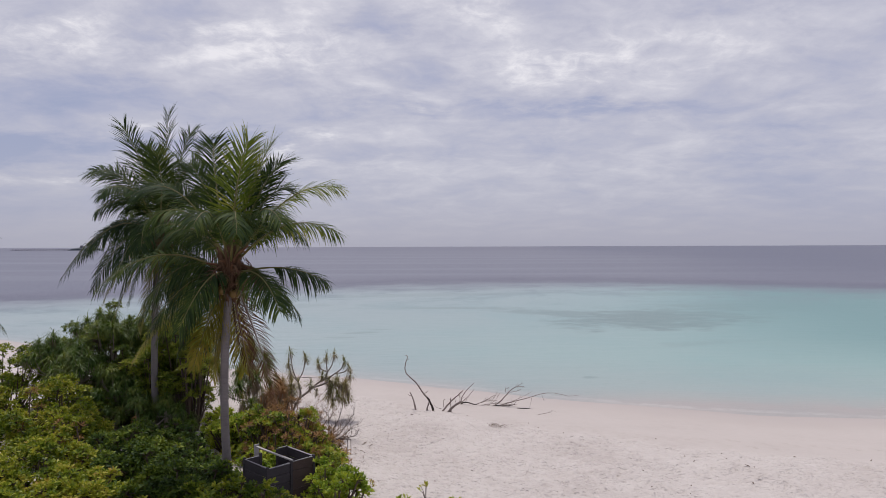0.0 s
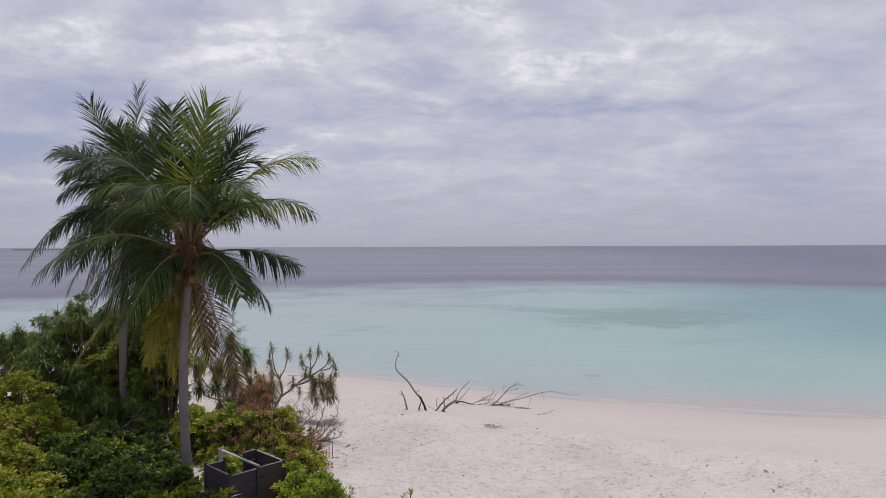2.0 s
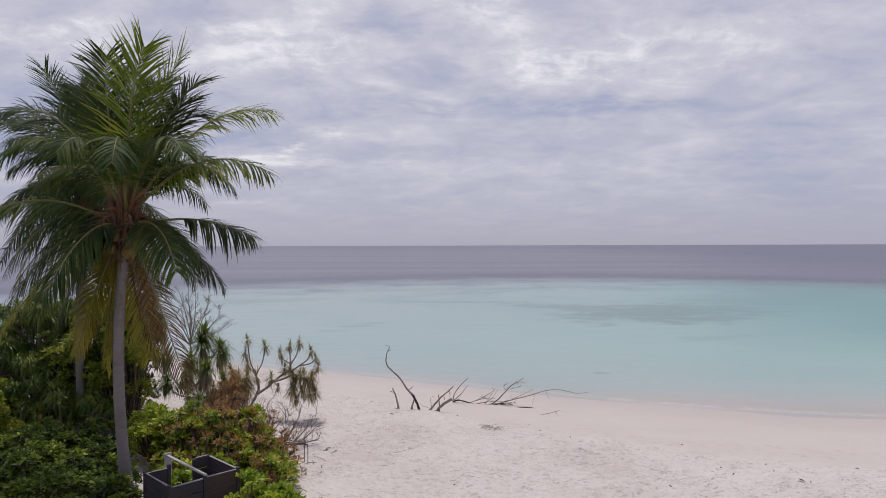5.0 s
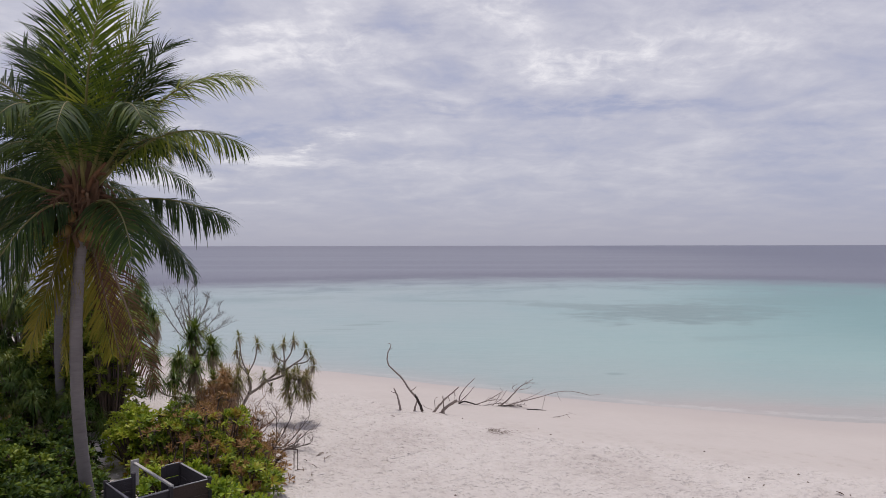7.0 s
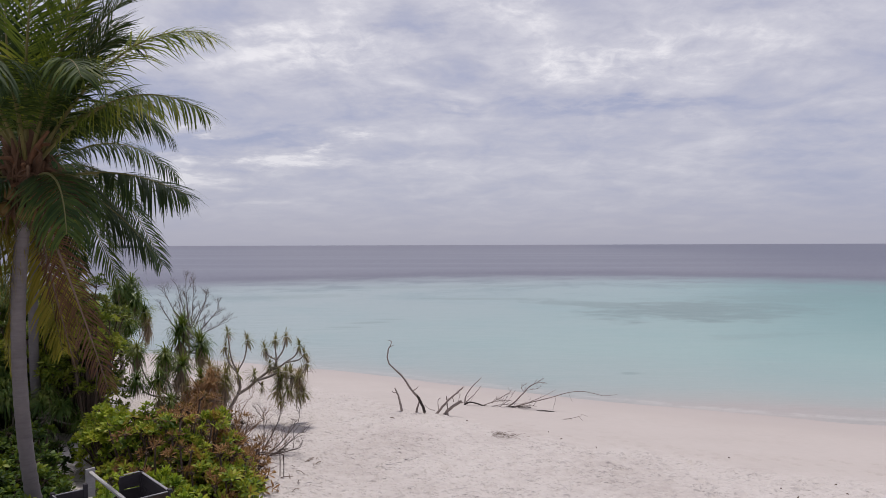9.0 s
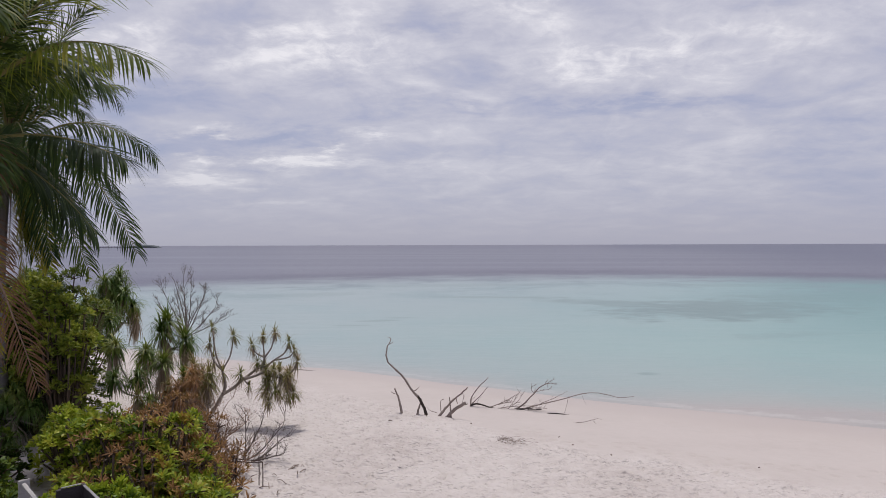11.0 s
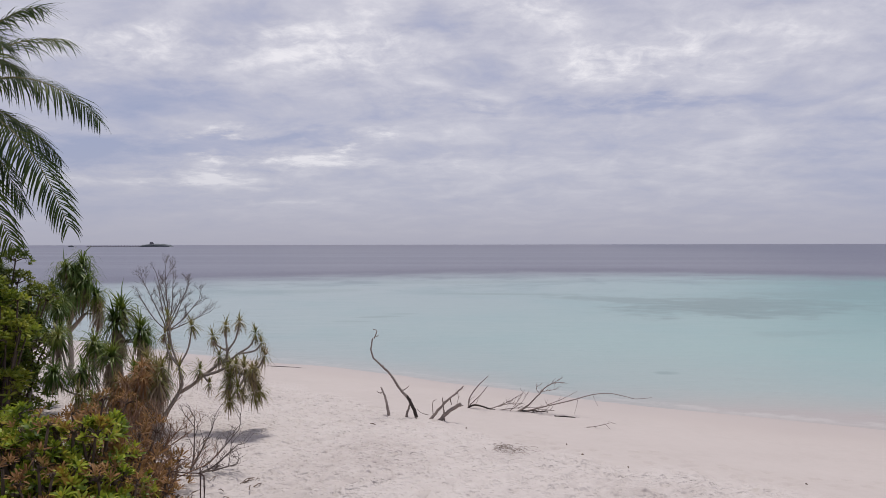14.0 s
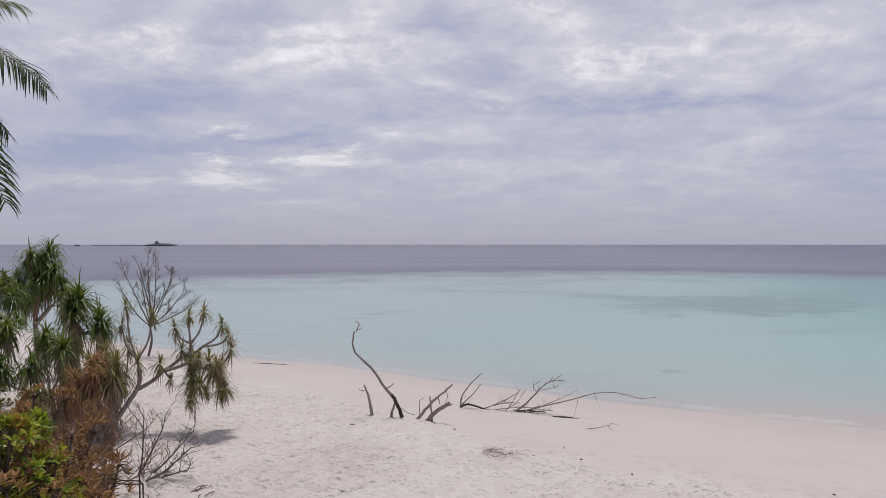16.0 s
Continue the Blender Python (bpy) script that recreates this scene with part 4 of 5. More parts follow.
GREEN = "dense green beach shrub with glossy whorled leaves"
for i, (x, y, r, top) in enumerate((
        (-4.6, 14.1, 0.8, 2.15), (-5.4, 14.9, 0.95, 1.72), (-6.6, 15.6, 1.15, 1.95), (-6.6, 13.6, 1.0, 1.75), (-7.9, 17.2, 1.3, 2.05),
        (-8.5, 14.9, 1.4, 2.05), (-8.1, 18.7, 1.0, 1.8), (-9.2, 19.6, 1.35, 2.05), (-10.4, 17.2, 1.6, 2.3), (-10.6, 13.6, 1.5, 2.1), (-11.8, 20.4, 1.6, 2.4),
        (-12.8, 16.2, 1.6, 2.4), (-13.4, 23.2, 1.6, 2.5), (-14.6, 19.2, 1.8, 2.6), (-16.6, 22.6, 1.9, 2.7), (-15.8, 15.6, 1.8, 2.5), (-18.6, 19.0, 2.0, 2.8),
        (-17.5, 27.0, 2.0, 3.0), (-20.5, 24.5, 2.2, 3.1), (-3.65, 14.1, 0.6, 2.1), (-12.3, 22.4, 1.1, 1.7), (-5.75, 16.1, 0.8, 1.85), (-4.75, 14.8, 0.6, 1.95), (-7.15, 18.7, 0.95, 1.75), (-6.6, 17.4, 0.7, 1.6), (-8.25, 20.6, 0.85, 1.75), (-7.55, 19.7, 0.6, 1.6))):
    # shrubs beneath the palms take the leaf colour with shade in it
    shrub(x, y, r, top, 100 + i, M_BUSH_SHADED if -9.4 < x < -5.0 and 15.2 < y < 20.8 else M_BUSH, GREEN, density=46 if y < 17.5 and x > -10 else 36, leaf=0.125, wide=0.054, lobes=28, lump=0.92, shapes=6)
for i, (x, y, r, top) in enumerate(((-2.55, 16.0, 0.80, 1.95), (-6.9, 21.5, 0.75, 1.95), (-7.6, 22.6, 0.6, 1.7), (-3.0, 17.2, 0.5, 1.5))):
    shrub(x, y, r, top, 140 + i, M_BUSH_BRIGHT, "fresh yellow-green beach shrub with upright whorled leaves", density=44, leaf=0.13, wide=0.056, lobes=26, lump=0.92, shapes=8)
DRY = "yellowing beach shrub with brown withered leaves"
for i, (x, y, r, top) in enumerate(((-6.0, 20.9, 0.8, 2.1), (-5.2, 20.6, 0.95, 2.2), (-4.3, 20.5, 0.95, 1.95), (-3.65, 19.6, 0.8, 1.45), (-5.2, 18.9, 0.7, 1.3), (-4.4, 18.7, 0.7, 1.35))):
    shrub(x, y, r, top, 160 + i, M_BUSH_DRY if i < 4 else M_BUSH_BRIGHT, DRY if i < 4 else GREEN, density=38, leaf=0.135, wide=0.05, lobes=20, lump=0.85, shapes=10)
for i, (x, y, r, top) in enumerate(((-5.4, 22.3, 0.95, 2.25), (-4.4, 21.8, 0.75, 1.8), (-6.3, 22.9, 0.8, 2.0), (-3.4, 20.8, 0.55, 1.0), (-4.75, 20.1, 0.5, 2.05), (-5.65, 21.4, 0.55, 2.25), (-3.95, 20.9, 0.45, 1.75), (-3.9, 21.9, 0.5, 1.25), (-4.9, 23.0, 0.5, 1.6), (-5.0, 19.5, 0.42, 1.75), (-4.3, 19.5, 0.42, 1.8), (-3.75, 20.2, 0.5, 1.6), (-4.85, 20.8, 0.5, 2.45), (-5.6, 20.3, 0.4, 2.2), (-3.5, 19.2, 0.4, 1.35), (-11.6, 19.6, 0.5, 2.5), (-10.1, 18.4, 0.4, 2.35), (-12.9, 20.6, 0.5, 2.6), (-9.4, 20.6, 0.45, 2.3))):
    shrub(x, y, r, top, 180 + i, M_RUST, "withered rust brown shrub", density=30, leaf=0.13, wide=0.028, lobes=6)
for i, (x, y, r, top) in enumerate(((-10.4, 26.5, 1.3, 4.3), (-11.6, 26.4, 1.4, 4.6), (-13.4, 27.0, 1.6, 4.5), (-15.4, 28.2, 1.4, 4.0), (-10.6, 26.0, 1.2, 2.9), (-12.2, 25.6, 1.2, 2.9))):
    shrub(x, y, r, top, 200 + i, M_SHRUB_DARK, "tall dark green leafy shrub", density=30, leaf=0.13, wide=0.05, name="tall_shrub", lobes=30)
# small leafy trees with bare stems under their crowns
for i, (x, y, r, top) in enumerate(((-9.25, 24.7, 0.8, 4.15), (-10.0, 25.1, 1.0, 4.35), (-10.9, 25.2, 1.0, 3.9))):
    shrub(x, y, r, top, 230 + i, M_TREE, "leafy small tree with light green leaves above bare stems", density=40, leaf=0.15, wide=0.06, name="small_tree", group="", lobes=30, low=0.42, skirt=0.0, lump=1.15)


# ---- screw pines ----
def strap_leaves(n, rng, length, width, elev, droop, spread=1.0):
    """Long narrow leaves round the origin. elev: range of starting angles in degrees."""
    ang = np.arange(n) * 2.399 + rng.uniform(-0.3, 0.3, n)
    el = np.radians(np.linspace(elev[1], elev[0], n) + rng.uniform(-10, 10, n))
    ln = length * rng.uniform(0.5, 1.2, n)
    d = np.stack([np.cos(ang) * np.cos(el) * spread, np.sin(ang) * np.cos(el) * spread, np.sin(el)], axis=1)
    tang = np.stack([-np.sin(ang), np.cos(ang), np.zeros(n)], axis=1)
    p = np.zeros((n, 3)) + d * 0.03
    rows = []
    for k, (step, ww) in enumerate(((0, 0.8), (0.25, 1.0), (0.25, 0.9), (0.25, 0.6), (0.25, 0.08))):
        if k:
            d = d + np.array([0, 0, -droop]) * rng.uniform(0.5, 1.5, (n, 1)) * k * 0.5
            d /= np.linalg.norm(d, axis=1, keepdims=True)
            p = p + d * (ln * step)[:, None]
        rows += [p + tang * (width * ww / 2), p - tang * (width * ww / 2)]
    v = np.stack(rows, axis=1).reshape(-1, 3)
    o = (np.arange(n) * 10)[:, None]
    q = np.concatenate([o + np.array([[2 * k, 2 * k + 1, 2 * k + 3, 2 * k + 2]]) for k in range(4)], axis=0)
    return v, q


hrng = np.random.RandomState(77)
HEADS = {}
for hk, (hm, hn, hl, hw, he, hd) in {
        "full": (M_PANDAN, 130, 0.68, 0.034, (-40, 84), 0.50), "pale": (M_PANDAN_DRY, 60, 0.36, 0.024, (-50, 85), 0.26),
        "upright": (M_PANDAN, 120, 0.62, 0.038, (-20, 86), 0.30), "skirt": (M_PANDAN_DEAD, 48, 0.56, 0.018, (-85, 20), 0.45),
        "dead": (M_RUST, 150, 0.52, 0.022, (-80, 70), 0.5), "long": (M_PANDAN_DEAD, 100, 0.85, 0.026, (-88, -35), 0.5), "small": (M_PANDAN_DRY, 42, 0.31, 0.022, (-45, 85), 0.24), "frill": (M_PANDAN_DEAD, 26, 0.34, 0.016, (-85, 10), 0.2)}.items():
    HEADS[hk] = [mesh_quads("leaf_head", *strap_leaves(hn, hrng, hl, hw, he, hd), hm) for _ in range(3)]


def screw_pine(x, y, heads, label, seed, joints=(), stem_r=0.06, tuft=1.0):
    """heads: (kind, x, y, z, scale, skirt) in the world; joints: forks that the limbs run through, nearest taken."""
    rng = random.Random(seed)
    base = gz(x, y)
    ob = thing("screw_pine", (x, y, base), label, "screw pine", "screw pines")
    root = Vector((0, 0, -0.1))
    nodes = [(root, 0)]
    for jx, jy, jz, parent in joints:
        nodes.append((Vector((jx - x, jy - y, jz - base)), parent))
    for k in range(1, len(nodes)):
        p, q = nodes[nodes[k][1]][0], nodes[k][0]
        r0, r1 = stem_r * (1 - 0.12 * nodes[k][1]), stem_r * (1 - 0.12 * k)
        r0, r1 = max(r0 * 0.75, 0.026), max(r1 * 0.75, 0.022)
        bend = Vector((rng.uniform(-0.1, 0.1), rng.uniform(-0.1, 0.1), -0.05))
        line = curve_points((p, p.lerp(q, 0.5) + bend, q), 8)
        v, f = tube(line, [r0 + (r1 - r0) * i / 8 + (0.006 if i % 2 else 0) for i in range(9)], 8, 0.06, rng)
        part("limb", mesh_of("limb", v, f, M_GREYWOOD, True), ob)
    for kind, hx, hy, hz, scale, skirt in heads:
        scale *= tuft
        tip = Vector((hx - x, hy - y, hz - base))
        # the limb starts from the best joint below the head
        start = min((n[0] for n in nodes), key=lambda n: (n - tip).length)
        bend = Vector(((tip.x - start.x) * 0.15, (tip.y - start.y) * 0.15, -0.12 * (tip - start).length))
        line = curve_points((start, start.lerp(tip, 0.55) + bend, tip), 8)
        v, f = tube(line, [0.024 - 0.0010 * i + (0.003 if i % 2 else 0) for i in range(9)], 7, 0.06, rng)
        part("branch", mesh_of("branch", v, f, M_GREYWOOD, True), ob)
        h = part("leaf_head", rng.choice(HEADS[kind]), ob)
        turn = Euler((rng.uniform(-0.25, 0.25), rng.uniform(-0.25, 0.25), rng.uniform(0, 6.28)))
        h.matrix_basis = Matrix.LocRotScale(tip, turn, (scale,) * 3)
        if skirt:
            d = part("dead_leaves", rng.choice(HEADS[skirt]), ob, "hanging dry straw-coloured leaves")
            d.matrix_basis = Matrix.LocRotScale(tip - Vector((0, 0, 0.08 * scale)), turn, (scale,) * 3)
    # prop roots
    for k in range(5):
        a = k * 1.26 + rng.uniform(-0.3, 0.3)
        p0 = Vector((0, 0, rng.uniform(0.25, 0.5)))
        p1 = Vector((math.cos(a) * 0.3, math.sin(a) * 0.3, -0.12))
        v, f = tube(curve_points((p0, p0.lerp(p1, 0.5) + Vector((math.cos(a) * 0.06, math.sin(a) * 0.06, 0.06)), p1), 5), [0.02] * 6, 6)
        part("prop_root", mesh_of("prop_root", v, f, M_GREYWOOD, True), ob)
    return ob


# the sparse one on the open sand, with a drooping ball of tufts at the end of its lowest limb
brng = random.Random(17)
BALL = tuple(("pale", -3.98 + brng.gauss(0, 0.22), 26.0 + brng.gauss(0, 0.22), 1.62 + brng.gauss(0, 0.22), brng.uniform(0.75, 1.0), "frill") for _ in range(6))
screw_pine(-5.9, 25.2, BALL + (
    ("pale", -5.41, 26.3, 2.83, 1.00, "frill"), ("small", -4.9, 26.3, 2.59, 1.18, "frill"), ("pale", -4.59, 26.3, 2.84, 0.94, "frill"), ("pale", -4.30, 26.4, 2.92, 0.94, "frill"),
    ("pale", -3.90, 26.4, 2.66, 0.94, "frill"), ("small", -3.72, 26.3, 2.45, 1.06, "frill"), ("small", -6.0, 26.3, 3.05, 1.06, "frill"), ("small", -6.05, 26.2, 2.65, 1.06, "frill"),
    ("pale", -4.10, 26.2, 1.85, 1.36, "frill"), ("pale", -3.85, 26.0, 1.7, 1.30, "frill"), ("pale", -4.35, 26.0, 1.65, 1.30, "frill"), ("pale", -4.05, 25.7, 1.5, 1.18, "frill"),
    ("small", -4.5, 26.3, 1.92, 1.18, "frill"), ("small", -4.75, 26.3, 2.12, 1.18, "frill"), ("small", -5.2, 26.2, 1.82, 1.30, "frill"), ("small", -5.67, 26.2, 1.85, 1.30, "frill"),
    ("small", -3.65, 26.3, 2.15, 1.18, "frill"), ("small", -4.95, 26.2, 1.5, 0.94, "frill"), ("pale", -3.7, 26.1, 1.35, 1.18, "frill"), ("pale", -4.5, 26.2, 1.35, 1.18, "frill"), ("pale", -3.95, 26.4, 1.25, 1.30, "frill"), ("pale", -4.25, 25.7, 1.2, 1.06, "frill"), ("pale", -3.75, 25.8, 1.9, 1.06, "frill")),
    "sparse screw pine with crooked grey limbs and drooping tufts", 21,
    ((-5.6, 26.0, 1.30, 0), (-5.1, 26.2, 1.68, 1), (-4.75, 26.3, 1.95, 2), (-4.55, 26.3, 2.25, 3), (-4.25, 26.2, 2.2, 3), (-5.7, 26.2, 1.9, 1), (-4.4, 26.1, 1.95, 2), (-4.0, 26.1, 1.75, 7)), 0.065, 0.85)
screw_pine(-5.75, 25.3, (("pale", -5.75, 25.4, 1.72, 1.25, "skirt"), ("pale", -5.95, 25.5, 1.45, 1.15, "skirt"), ("pale", -6.2, 25.2, 1.25, 1.1, "skirt"), ("dead", -6.05, 25.2, 1.75, 0.9, "skirt"), ("dead", -6.3, 25.0, 1.35, 0.9, None), ("dead", -5.9, 24.9, 1.2, 0.9, "skirt"), ("dead", -6.2, 25.5, 1.95, 1.0, "skirt"), ("dead", -6.55, 25.4, 1.6, 1.1, "long"), ("dead", -6.9, 25.6, 1.3, 1.1, "skirt"), ("pale", -5.8, 25.6, 1.95, 1.1, "skirt")), "low screw pine tuft with dry lower leaves", 22, (), 0.06)
screw_pine(-7.8, 27.3, (
    ("upright", -7.79, 27.4, 3.05, 1.15, "skirt"), ("upright", -7.9, 27.3, 2.75, 1.15, "long"), ("upright", -7.25, 27.3, 2.55, 1.05, "long"), ("full", -7.15, 27.4, 2.4, 0.7, "long"), ("upright", -8.26, 27.3, 1.9, 0.9, "skirt"),
    ("pale", -7.8, 27.2, 2.2, 0.8, "long"), ("pale", -7.85, 27.1, 1.7, 0.8, "long")),
    "upright screw pine with fresh green tufts above long dead leaves", 23, ((-7.84, 27.3, 1.7, 0), (-7.8, 27.3, 2.3, 1)), 0.09)
screw_pine(-6.55, 26.6, (("pale", -6.35, 26.4, 1.75, 1.3, "long"), ("pale", -6.6, 26.5, 2.0, 1.2, "long"), ("full", -6.2, 26.3, 1.45, 0.75, "skirt"), ("small", -6.05, 26.5, 2.2, 1.1, "frill"), ("dead", -6.75, 26.4, 1.5, 0.9, "long")),
           "low screw pine tuft above a skirt of pale dead leaves", 26, (), 0.05)
screw_pine(-12.35, 32.0, (
    ("full", -12.06, 32.0, 3.75, 1.35, "skirt"), ("full", -12.5, 32.2, 3.5, 1.2, "long"), ("full", -11.65, 31.9, 3.5, 1.2, "long"), ("full", -11.9, 31.7, 3.15, 1.15, "long"), ("full", -12.05, 32.3, 4.1, 1.15, None),
    ("full", -11.35, 32.0, 3.05, 1.05, "long"), ("full", -12.3, 31.8, 3.95, 1.05, "skirt"), ("pale", -11.1, 31.8, 2.7, 1.0, "long"), ("full", -12.5, 31.8, 2.9, 1.05, "long"), ("full", -12.9, 32.0, 3.3, 1.05, "long")),
    "tall screw pine with a full crown of strap leaves", 24, ((-12.3, 32.0, 1.9, 0), (-12.2, 32.0, 2.8, 1), (-11.7, 31.9, 2.5, 1)), 0.11)
screw_pine(-7.3, 25.8, (("upright", -7.25, 26.0, 2.1, 0.95, "long"), ("full", -7.9, 25.9, 1.75, 0.95, "skirt"), ("pale", -6.9, 25.6, 1.6, 1.0, "long"), ("full", -8.4, 25.6, 1.75, 0.9, "skirt"), ("pale", -7.6, 25.3, 1.4, 1.1, "long"), ("upright", -6.75, 26.2, 1.7, 0.8, "long"), ("full", -8.0, 26.5, 2.3, 0.9, "long"), ("full", -7.2, 25.2, 1.25, 0.8, "skirt"), ("pale", -6.5, 25.9, 1.3, 1.1, "long"), ("full", -8.7, 26.2, 2.5, 0.9, "long")),
           "low screw pine clump with a curtain of dead leaves", 25, ((-7.4, 25.8, 1.2, 0),), 0.08)
for seed, x, y, top in ((32, -12.2, 26.2, 3.4), (33, -13.8, 25.4, 3.8), (34, -15.4, 26.4, 4.0), (41, -13.0, 26.4, 4.75), (42, -11.6, 26.8, 4.85), (35, -11.2, 24.4, 2.3), (36, -12.6, 28.0, 4.3), (37, -16.4, 29.0, 3.6), (39, -14.6, 28.6, 4.5), (44, -10.6, 27.8, 3.8), (45, -9.9, 23.9, 1.9), (46, -12.2, 24.9, 3.0)):
    prng = random.Random(seed)
    heads = []
    for k in range(15):
        a, rr = k * 2.4, 1.05 * math.sqrt(k / 15)
        heads.append(("full", x + math.cos(a) * rr, y + math.sin(a) * rr, top - rr * 0.75 - prng.uniform(0, 0.7), prng.uniform(0.62, 0.9), "skirt" if k % 3 == 0 else None))
    screw_pine(x, y, heads, "dark green screw pine in the thicket", seed, ((x, y, gz(x, y) + 0.45 * (top - gz(x, y)), 0),), 0.09)


# ---- leafless shrubs ----
def twiggy(name, x, y, limbs, label, seed, mat, spread=0.55, levels=3, r0=0.035, twig=0.5, name_part="limb", fork_at=None):
    """limbs: tips (x, y, z) of the main limbs; finer twigs fork from each."""
    rng = random.Random(seed)
    base = gz(x, y)
    ob = thing(name, (x, y, base), label, "dead shrub", "leafless shrubs")

    def fork(start, way, length, r, level, pieces):
        mid = start + way * length * 0.5 + Vector((rng.uniform(-1, 1), rng.uniform(-1, 1), rng.uniform(-0.5, 1))) * length * 0.08
        end = start + way * length
        pieces.append(tube((start, mid, end), (r, r * 0.75, r * 0.5), 5))
        if level:
            for k in range(rng.randint(2, 4)):
                w = (way + Vector((rng.uniform(-1, 1), rng.uniform(-1, 1), rng.uniform(-0.3, 0.9))) * spread * 1.5).normalized()
                fork(start.lerp(end, rng.uniform(0.35, 1.0)), w, length * rng.uniform(0.5, 0.8), r * 0.55, level - 1, pieces)

    root = Vector((0, 0, -0.08))
    if fork_at:
        root = Vector(fork_at) - Vector((x, y, base))
        line = curve_points((Vector((0, 0, -0.1)), root * 0.5 + Vector((0.1, 0.05, 0)), root), 8)
        v, f = tube(line, [r0 * (1.7 - 0.07 * i) for i in range(9)], 8, 0.06, rng)
        part("stem", mesh_of("stem", v, f, mat, True), ob)
    for lx, ly, lz in limbs:
        tip = Vector((lx - x, ly - y, lz - base))
        start = root + Vector((rng.uniform(-0.05, 0.05), rng.uniform(-0.05, 0.05), 0))
        line = curve_points((start, start.lerp(tip, 0.4) + Vector((rng.uniform(-0.12, 0.12), rng.uniform(-0.12, 0.12), -0.08)), tip), 8)
        pieces = [tube(line, [r0 * (1 - 0.075 * i) for i in range(9)], 6, 0.06, rng)]
        for i in (3, 4, 5, 6, 7, 8):
            w = ((line[i] - line[i - 1]).normalized() + Vector((rng.uniform(-1, 1), rng.uniform(-1, 1), rng.uniform(-0.2, 0.9))) * spread).normalized()
            fork(line[i], w, twig * rng.uniform(0.6, 1.1), r0 * 0.38, levels - 1, pieces)
        v, f = joined(pieces)
        part(name_part, mesh_of(name_part, v, f, mat, True), ob)
    return ob


twiggy("dead_shrub", -13.9, 41.5, ((-14.9, 41.4, 3.0), (-14.4, 41.6, 3.45), (-13.9, 41.5, 3.55), (-13.4, 41.3, 3.35), (-12.8, 41.6, 2.9), (-12.2, 41.4, 2.2), (-12.0, 41.6, 1.5), (-15.2, 41.6, 2.3), (-14.6, 42.2, 2.6), (-13.1, 42.0, 2.6), (-13.6, 40.9, 2.8)), "tall leafless shrub with fine grey twigs", 51, M_DEADTWIG, 0.62, 5, 0.034, 0.46, "limb", (-13.8, 41.5, 0.7))
twiggy("dead_shrub", -4.1, 23.3, ((-4.05, 23.5, 1.4), (-3.6, 23.3, 1.25), (-3.1, 23.3, 0.95), (-3.0, 23.0, 0.68), (-4.6, 23.4, 0.9), (-4.9, 23.4, 1.2), (-3.4, 22.7, 0.65), (-3.2, 23.6, 1.15), (-4.4, 22.8, 0.8)), "low leafless shrub with tangled dark twigs", 52, M_DEADTWIG, 0.95, 3, 0.022, 0.34)
twiggy("dead_shrub", -4.6, 22.7, ((-5.0, 22.6, 1.5), (-4.3, 23.0, 1.2), (-5.3, 23.1, 1.2), (-4.9, 22.0, 1.1)), "withered leafless shrub among dry leaves", 53, M_DRYTWIG, 0.8, 4, 0.022, 0.32)
twiggy("dead_shrub", -6.9, 25.0, ((-7.4, 25.2, 1.3), (-6.4, 25.2, 1.2), (-6.8, 24.6, 1.1), (-6.3, 25.5, 1.5)), "withered leafless shrub among dry leaves", 54, M_DRYTWIG, 0.8, 4, 0.022, 0.32)
twiggy("dead_shrub", -4.0, 20.9, ((-3.5, 21.2, 1.2), (-3.2, 20.8, 1.0), (-4.2, 21.3, 1.5), (-3.4, 20.3, 1.0), (-4.6, 21.0, 1.7)), "withered rust brown twiggy shrub", 55, M_DRYTWIG, 0.8, 4, 0.020, 0.32)
twiggy("dead_shrub", -6.2, 24.2, ((-6.6, 24.4, 1.4), (-5.7, 24.3, 1.3), (-6.2, 24.8, 1.5), (-5.5, 23.9, 1.0)), "withered rust brown twiggy shrub", 56, M_DRYTWIG, 0.8, 4, 0.020, 0.32)

twiggy("dead_shrub", -4.5, 22.0, ((-3.9, 22.3, 1.35), (-3.5, 22.0, 1.05), (-3.3, 22.5, 0.85), (-4.3, 22.5, 1.6), (-4.9, 22.3, 1.7), (-3.7, 21.5, 0.9)), "withered rust brown twiggy shrub", 57, M_DRYTWIG, 0.85, 4, 0.018, 0.36)
twiggy("dead_shrub", -5.2, 23.4, ((-4.6, 23.6, 1.5), (-4.2, 23.9, 1.1), (-5.4, 23.8, 1.7), (-4.9, 23.0, 1.4), (-5.9, 23.5, 1.5)), "withered rust brown twiggy shrub", 58, M_DRYTWIG, 0.85, 4, 0.018, 0.36)


# ---- driftwood ----
def branch_piece(ctrl, r0, r1, rng, n=14, sides=8):
    line = curve_points(ctrl, n)
    for k in range(1, n):
        line[k] += Vector((rng.gauss(0, 1), rng.gauss(0, 1), rng.gauss(0, 1))) * 0.14 * r0
    return tube(line, [r0 + (r1 - r0) * (i / n) ** 0.8 for i in range(n + 1)], sides, 0.10, rng), line


